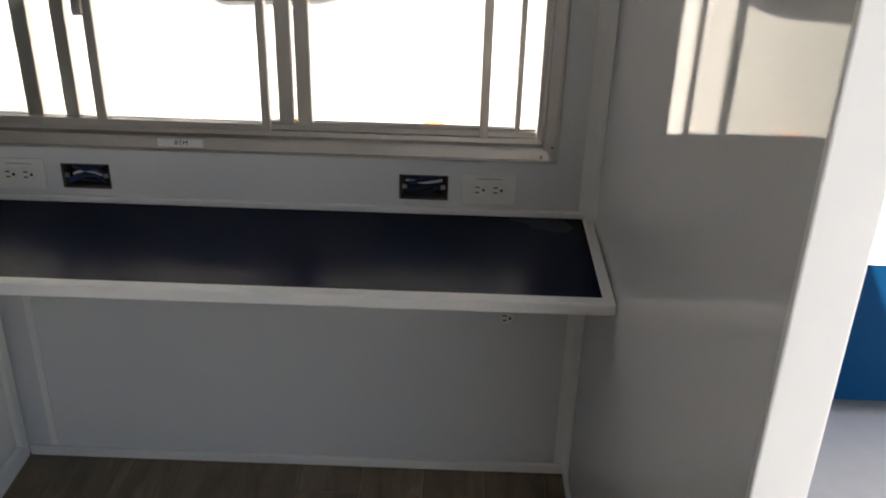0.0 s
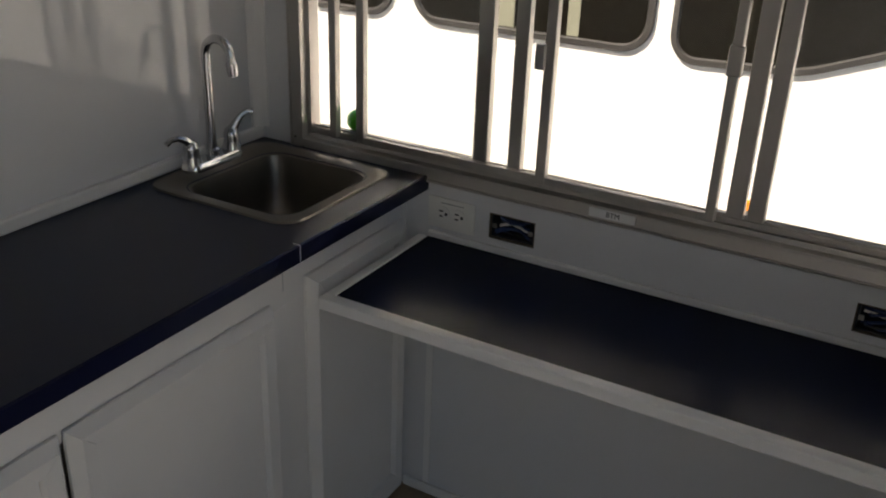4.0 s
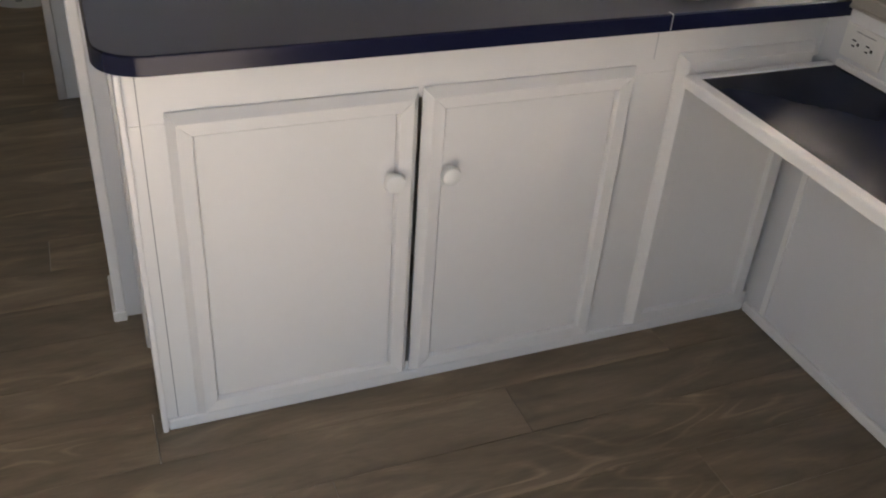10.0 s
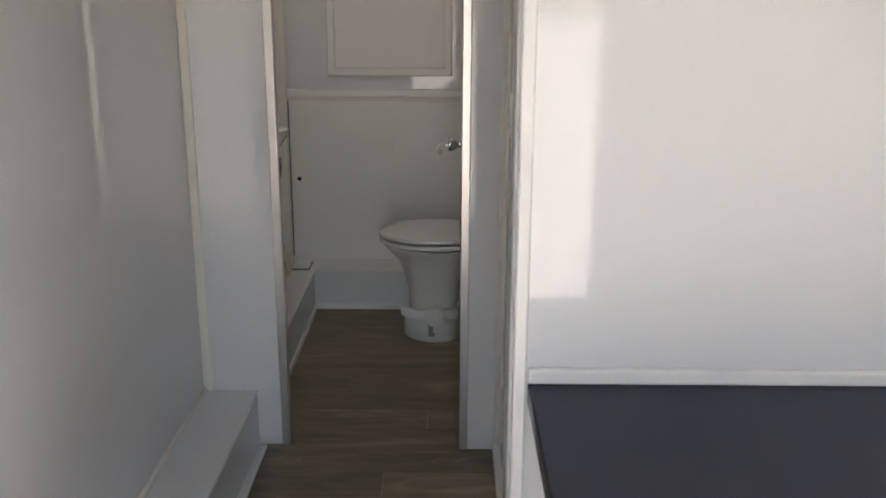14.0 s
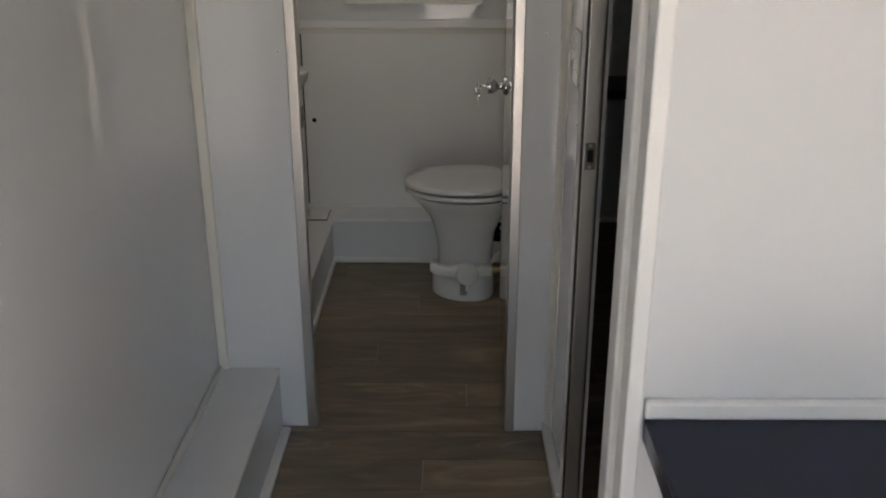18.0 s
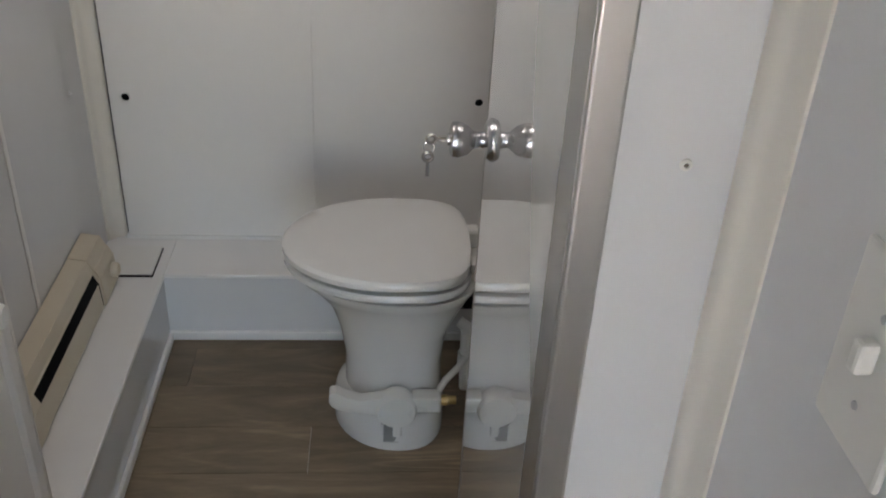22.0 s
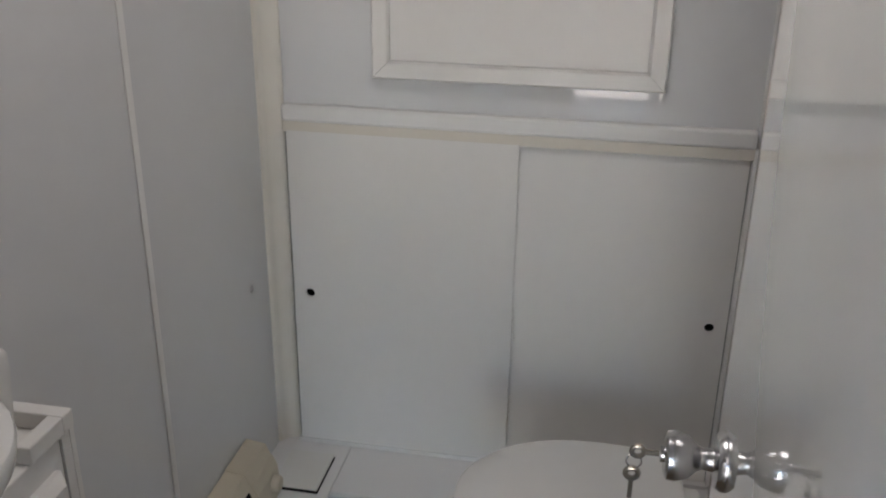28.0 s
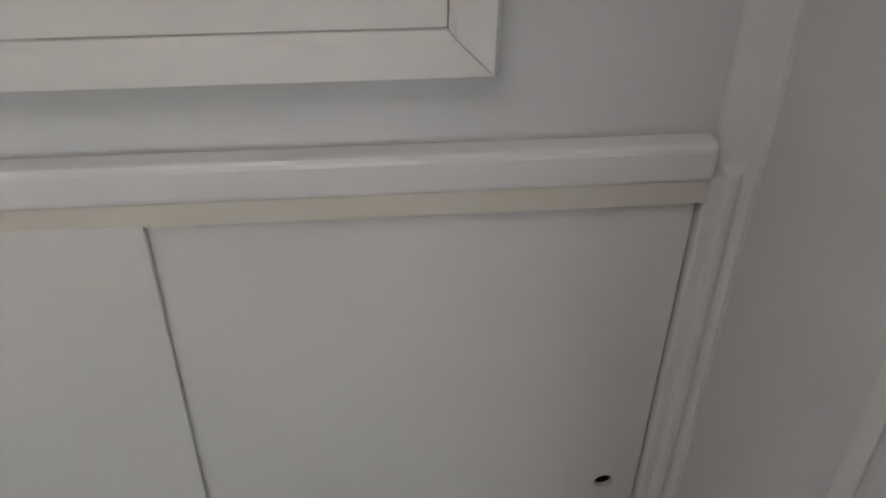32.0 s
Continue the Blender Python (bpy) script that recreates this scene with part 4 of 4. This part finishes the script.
part("gasket", box(-4.794, -4.6535, -0.621, -0.5145, LEDGE, LEDGE + 0.0035, bevel=0.0005), BLACK, plate, "dark rim under the plate")
part("sheet", box(-4.797, -4.6575, -0.624, -0.5170, LEDGE + 0.0035, LEDGE + 0.008, bevel=0.0015), PLASTIC, plate)

# ---- vanity with basin ----
vanity = thing("vanity", "small white vanity cabinet under the hand basin", "cabinet")
VX0, VX1, VY, VZ = -3.807, -3.32, -0.500, 0.934
part("carcass", boxes([(VX0, VX1, YS + 0.002, VY, LEDGE, VZ)], 0.002), PAINT, vanity)
part("end_frame", ring(YS + 0.002, VY, LEDGE, VZ, [(0, 0), (0, 0.008), (0.018, 0.008), (0.018, 0)], lambda u, v, h: Vector((VX0 - h, u, v))), PAINT, vanity)
part("top_lip", boxes([(VX0 - 0.006, VX0 + 0.014, YS + 0.002, VY + 0.004, VZ, VZ + 0.022), (VX0 + 0.014, VX0 + 0.075, VY - 0.014, VY + 0.004, VZ, VZ + 0.022)], 0.002), PAINT, vanity)
part("stile_gap", box(VX0 + 0.017, VX0 + 0.021, VY - 0.001, VY + 0.0008, LEDGE, VZ - 0.004), SLOT, vanity, "grey joint line")
vd = part("door", box(VX0 + 0.042, VX1 - 0.03, VY, VY + 0.010, LEDGE + 0.05, VZ - 0.045), PAINT, vanity)
part("moulding", mitred(VX0 + 0.034, VX1 - 0.018, LEDGE + 0.038, VZ - 0.034, [(0, 0), (0, 0.006), (0.01, 0.018), (0.032, 0.018), (0.038, 0.011), (0.038, 0)], lambda u, v, h: Vector((u, VY + h, v))), PAINT, vd)
part("knob", lathe([(0.009, 0), (0.008, 0.012), (0.0165, 0.021), (0.018, 0.027), (0.0155, 0.033), (0.001, 0.037)], Matrix.Translation((VX0 + 0.102, VY + 0.012, 0.749)) @ Matrix.Rotation(radians(-90), 4, "X"), 20), PLASTIC, vd, "round white knob", True)

wash_basin = thing("hand_basin", "white ceramic hand basin with a bowed front", "basin")
BZ, BX0, BX1 = 1.063, -3.760, -3.333
BCX = (BX0 + BX1) / 2


def basin_outline(grow, z, front):
    """Straight back along the wall, short square shoulders, a waist, then a bowed front."""
    half, yb = (BX1 - BX0) / 2 + grow, YS + 0.002
    side = [Vector((-half + u, yb + v + (grow if v > 0.1 else 0), z)) for u, v in ((0, 0), (0, 0.10), (0.001, 0.142), (0.006, 0.152), (0.018, 0.155), (0.036, 0.152), (0.054, 0.153), (0.068, 0.158))]
    bow = []
    inner = half - 0.076
    for k in range(25):
        a = math.pi * (0.04 + 0.92 * k / 24)
        bow.append(Vector((-inner * 1.01 * math.cos(a), yb + 0.160 + (front - 0.122 + grow) * math.sin(a) ** 1.3, z)))
    right = [Vector((-p.x, p.y, z)) for p in reversed(side)]
    return [Vector((BCX + p.x, p.y, p.z)) for p in side + bow + right]


def basin_inner(shrink, z):
    half = (BX1 - BX0) / 2 - 0.114 - shrink
    y0, y1 = YS + 0.03 + shrink, YS + 0.242 - shrink
    pts = []
    back = [Vector((-half, y0, z))]
    for k in range(37):
        a = math.pi * k / 36
        pts.append(Vector((-(half + 0.018 * math.sin(a)) * math.cos(a), y0 + 0.06 + (y1 - y0 - 0.06) * math.sin(a) ** 0.75, z)))
    right = [Vector((half, y0, z)), Vector((half * 0.5, y0, z)), Vector((-half * 0.5, y0, z))]
    return [Vector((BCX + p.x, p.y, p.z)) for p in back + pts + right]


def hand_bowl():
    outer = [basin_outline(g, BZ - d, f) for g, d, f in ((-0.006, 0.115, 0.158), (-0.004, 0.10, 0.178), (-0.002, 0.06, 0.214), (0, 0.03, 0.232), (0, 0.008, 0.238), (-0.002, 0.003, 0.238), (-0.007, 0, 0.236))]
    inner = [basin_inner(s, BZ - d) for s, d in ((0, 0), (0.003, 0.003), (0.006, 0.011), (0.012, 0.045), (0.017, 0.064), (0.026, 0.074), (0.04, 0.0795), (0.055, 0.081))]
    n = len(outer[0])
    bm = loft(outer, False)
    loft(inner, False, bm)
    bm.verts.ensure_lookup_table()
    rim = [bm.verts[(len(outer) - 1) * n + k] for k in range(n)]
    lip = [bm.verts[len(outer) * n + k] for k in range(n)]
    edges = [bm.edges.get((loop[k], loop[(k + 1) % n])) for loop in (rim, lip) for k in range(n)]
    bmesh.ops.triangle_fill(bm, edges=edges, use_beauty=True)
    bm.verts.ensure_lookup_table()
    bm.faces.new([bm.verts[k] for k in range(n)][::-1])
    bm.faces.new([bm.verts[(len(outer) + len(inner) - 1) * n + k] for k in range(n)])
    return bm


part("bowl", hand_bowl(), PORCELAIN, wash_basin, "", True)
part("drain", lathe([(0.026, 0), (0.026, 0.003), (0.001, 0.003)], Matrix.Translation((BCX - 0.024, YS + 0.106, BZ - 0.081)), 24), SEAL, wash_basin, "dark drain", True)

basin_tap = thing("basin_tap", "chrome single lever basin mixer tap", "tap")
MX, MY = BX0 + 0.068, YS + 0.092
part("body", lathe([(0.0295, 0), (0.0295, 0.006), (0.027, 0.009), (0.0265, 0.138), (0.026, 0.14), (0.0272, 0.142), (0.0272, 0.178), (0.0245, 0.183), (0.001, 0.183)], Matrix.Translation((MX, MY, BZ)), 32), CHROME, basin_tap, "", True)
part("spout", tube([(MX + 0.01, MY, BZ + 0.122), (MX + 0.045, MY + 0.004, BZ + 0.114), (MX + 0.072, MY + 0.007, BZ + 0.106), (MX + 0.085, MY + 0.009, BZ + 0.099), (MX + 0.091, MY + 0.010, BZ + 0.088)], [0.014, 0.0135, 0.0135, 0.0135, 0.013], 18), CHROME, basin_tap, "", True)
part("aerator", tube([(MX + 0.0905, MY + 0.010, BZ + 0.089), (MX + 0.0925, MY + 0.010, BZ + 0.083)], 0.0105, 16), RUBBER, basin_tap, "dark outlet of the spout")
part("lever", tube([(MX, MY + 0.02, BZ + 0.16), (MX, MY + 0.034, BZ + 0.161), (MX, MY + 0.036, BZ + 0.161), (MX, MY + 0.043, BZ + 0.161)], [0.006, 0.006, 0.009, 0.008], 12), CHROME, basin_tap, "", True)

# ---- light switch and screws on the hall wall ----
switch = thing("light_switch", "white toggle light switch plate on the hall wall", "switch")
part("plate", box(-3.089, -3.007, YH - 0.006, YH, 1.116, 1.246, bevel=0.003), PLASTIC, switch)
part("toggle", box(-3.054, -3.042, YH - 0.018, YH - 0.005, 1.176, 1.198, bevel=0.003), PLASTIC, switch)
for z in (1.15, 1.212):
    part("plate_screw", lathe([(0.0032, 0), (0.0028, 0.001), (0.001, 0.0012)], Matrix.Translation((-3.048, YH - 0.006, z)) @ Matrix.Rotation(radians(90), 4, "X"), 10), CAPGREY, switch)
strike = thing("strike_plate", "steel strike plate on the metal jamb", "strike plate")
part("plate", box(XH, XH + 0.002, YH + 0.002, YH + 0.026, 0.950, 1.014, bevel=0.0006), STEEL, strike)
part("latch_hole", box(XH + 0.002, XH + 0.0028, YH + 0.007, YH + 0.021, 0.968, 0.998), BLACK, strike)
for z in (0.957, 1.008):
    part("screw", lathe([(0.004, 0), (0.003, 0.0015), (0.001, 0.0015)], Matrix.Translation((XH + 0.002, YH + 0.014, z)) @ Matrix.Rotation(radians(90), 4, "Y"), 10), ALUMINIUM, strike)
ws = thing("strike_plate", "steel strike plate on the washroom door jamb", "strike plate")
part("plate", box(XB2 - 0.014, XBL - 0.004, BY0, BY0 + 0.002, 0.945, 1.005, bevel=0.0006), STEEL, ws)
part("latch_hole", box(XB2 - 0.002, XBL - 0.013, BY0 + 0.002, BY0 + 0.0028, 0.966, 0.984), BLACK, ws)
def screw_cap(x, y, z, turn, axis, label, r=0.0075, mat=PLASTIC):
    c = thing("screw_cap", label, "screw cap", group="screw caps")
    part("cap", lathe([(r, 0), (r * 0.9, 0.0025), (r * 0.45, 0.003), (r * 0.4, 0.001), (0.001, 0.001)], Matrix.Translation((x, y, z)) @ Matrix.Rotation(radians(turn), 4, axis), 16), mat, c, "", True)
    if mat is PLASTIC:
        part("screw_head", lathe([(r * 0.38, 0), (r * 0.36, 0.0018), (0.001, 0.002)], Matrix.Translation((x, y, z)) @ Matrix.Rotation(radians(turn), 4, axis), 12), STEEL, c, "small dark screw head")


screw_cap(XB, 0.281, 1.205, 90, "Y", "small white screw cap beside the washroom doorway", 0.0052)
screw_cap(XBL, -0.435, 1.158, 90, "Y", "small white screw cap on the washroom partition", 0.006)
screw_cap(-3.005, YH, 1.02, 90, "X", "small white screw cap under the light switch", 0.005)
screw_cap(-4.738, YS, 0.662, -90, "X", "small grey screw cap on the blind wall", 0.008, CAPGREY)
screw_cap(-4.71, YB, 0.735, 90, "X", "small grey screw cap on the washroom side wall", 0.008, CAPGREY)

# ---- middle room: padded couch on a white base, corner counter ----
couch = thing("exam_couch", "navy vinyl padded couch on a grey cabinet base", "couch")
part("cushion", box(XM + 0.006, -3.30, 1.17, YW - 0.005, 0.68, 0.815, bevel=0.02, seg=3), VINYL, couch, "navy vinyl cushion", True)
part("base", box(-4.60, -3.36, 1.34, YW - 0.005, 0.0, 0.68, bevel=0.003), SLOT, couch, "grey base panel")
part("rail", box(XM + 0.006, -4.60, 1.34, 1.36, 0.52, 0.68, bevel=0.002), SLOT, couch, "grey rail under the cushion")
# black sheet set into the opening paints the shade under the couch
part("recess_shade", box(XM + 0.026, -4.602, 1.56, 1.57, 0.0, 0.68), BLACK, couch, "black sheet painting the shade of the open recess")
part("leg_panel", box(XM + 0.006, XM + 0.026, 1.36, YW - 0.005, 0.0, 0.68, bevel=0.002), SLOT, couch)
side = thing("corner_counter", "small navy counter in the dark room corner", "counter")
part("slab", box(XM, -4.86, YB + 0.04, 1.035, 0.700, 0.742, bevel=0.01), NAVY, side)
part("support", box(XM, -4.90, YB + 0.04, YB + 0.06, 0.0, 0.700, bevel=0.002), PAINT, side)

# ---- coach parked outside the window ----
coach = thing("parked_coach", "white parked coach with rounded dark windows and a blue lower stripe", "vehicle")
BYF = 3.15
part("body", loft([[Vector((x, BYF + a, b)) for a, b in ((0, -0.05), (0.0, 1.9), (0.08, 2.3), (0.3, 2.5), (2.4, 2.5), (2.4, -0.05))] for x in (-7.0, 5.0)]), BUSWHITE, coach)
part("stripe", box(-7.0, 5.0, BYF + 0.004, BYF + 2.3, -0.68, -0.05), BLUE, coach, "blue lower stripe")
CZ0, CZ1 = 0.881, 1.62


def coach_window(outline):
    """A pane in a raised seal; the outline is given as a function of the inset."""
    w = part("coach_window", loft([[Vector((x, BYF - dy, z)) for x, z in outline(d)] for dy, d in ((0, 0), (0.012, 0.004), (0.014, 0.022), (0.004, 0.028))], False), SEAL, coach, "grey window seal", True)
    part("coach_pane", loft([[Vector((x, BYF - dy, z)) for x, z in outline(0.024)] for dy in (-0.002, 0.005)]), DARKGLASS, w, "dark tinted glass")


for x0, x1 in ((-4.25, -3.38), (-3.30, -2.41), (-2.33, -1.415)):
    coach_window(lambda d, a=x0, c=x1: rounded(a + d, c - d, CZ0 + d, CZ1 - d, 0.11 - d))


def slanted(d):
    """A window whose sill climbs towards the front of the coach."""
    pts = [(-1.36 + d, CZ1 - d), (-1.36 + d, 0.96)]
    pts += [(-1.27 + (0.09 - d) * math.cos(radians(a)), 0.965 + (0.093 - d) * math.sin(radians(a))) for a in range(189, 271, 9)]
    pts += [(-1.0, CZ0 + d), (-0.95, 0.886 + d), (-0.9, 0.899 + d), (-0.2, 1.17 + d), (-0.1 - d, 1.24 + d), (-0.08 - d, CZ1 - d)]
    return pts


coach_window(slanted)
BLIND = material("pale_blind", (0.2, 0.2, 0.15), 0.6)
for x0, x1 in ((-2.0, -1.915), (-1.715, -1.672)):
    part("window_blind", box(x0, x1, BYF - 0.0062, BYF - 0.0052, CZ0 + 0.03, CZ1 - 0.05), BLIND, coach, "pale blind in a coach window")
for x in (-1.04, -0.55):
    part("marker_light", box(x - 0.04, x + 0.04, BYF - 0.02, BYF, 0.43, 0.465, bevel=0.006), AMBER, coach, "amber marker light")
# grey plate paints the shaded part of the white coach front
part("shaded_cowl", loft([[Vector((x, BYF - dy, z)) for x, z in ((-0.30, 0.40), (-0.27, 0.432), (-0.20, 0.478), (-0.14, 0.56), (0.10, 0.70), (0.5, 0.78), (0.5, 0.40))] for dy in (0.0, 0.03)]), CAPGREY, coach, "front cowl panel of the coach with its shade painted grey")
for x in (-4.2, 2.6):
    part("wheel", lathe([(0.28, -0.1), (0.45, -0.12), (0.48, -0.08), (0.48, 0.08), (0.45, 0.1), (0.28, 0.1)], Matrix.Translation((x, BYF + 0.1, GROUND + 0.48)) @ Matrix.Rotation(radians(90), 4, "X"), 32), RUBBER, coach, "", True)

lens = thing("green_lens", "round green lens mounted beside the serving window", "lens")
part("dome", lathe([(0.026, 0), (0.025, 0.01), (0.018, 0.02), (0.008, 0.025), (0.001, 0.026)], Matrix.Translation((-1.70, YW + 0.06, 0.918)) @ Matrix.Rotation(radians(90), 4, "X"), 24), GREEN, lens, "", True)
part("bracket", tube([(-1.70, YW + 0.06, 0.925), (-1.70, YW + 0.07, 0.80)], 0.006, 8), ALUMINIUM, lens)

# ---- floor planks ----
rng = random.Random(5)
WIDE, LONG = 0.152, 1.22
meshes = {}


def plank(x0, x1, y0, y1):
    key = (round(x1 - x0, 3), round(y1 - y0, 3))
    if key not in meshes:
        bm = box(-(x1 - x0) / 2 + 0.0004, (x1 - x0) / 2 - 0.0004, -(y1 - y0) / 2 + 0.0004, (y1 - y0) / 2 - 0.0004, -0.004, 0.0)
        top = [e for e in bm.edges if all(v.co.z > -0.001 for v in e.verts)]
        bmesh.ops.bevel(bm, geom=top, offset=0.0007, segments=1, affect="EDGES")
        me = bpy.data.meshes.new("plank")
        bm.to_mesh(me)
        bm.free()
        me.materials.append(PLANK)
        meshes[key] = me
    ob = new("plank", meshes[key])
    ob.location = ((x0 + x1) / 2, (y0 + y1) / 2, 0)
    ob.parent = floor


x = XM
row = 0
while x < XR + 0.05:
    x1 = min(x + WIDE, XR + 0.05)
    y = YS - LONG * (0.31 + 0.37 * row % 1.0)
    while y < YW:
        a, b = max(y, YS), min(y + LONG, YW)
        if b - a > 0.02:
            plank(x, x1, a, b)
        y += LONG
    x, row = x1, row + 1
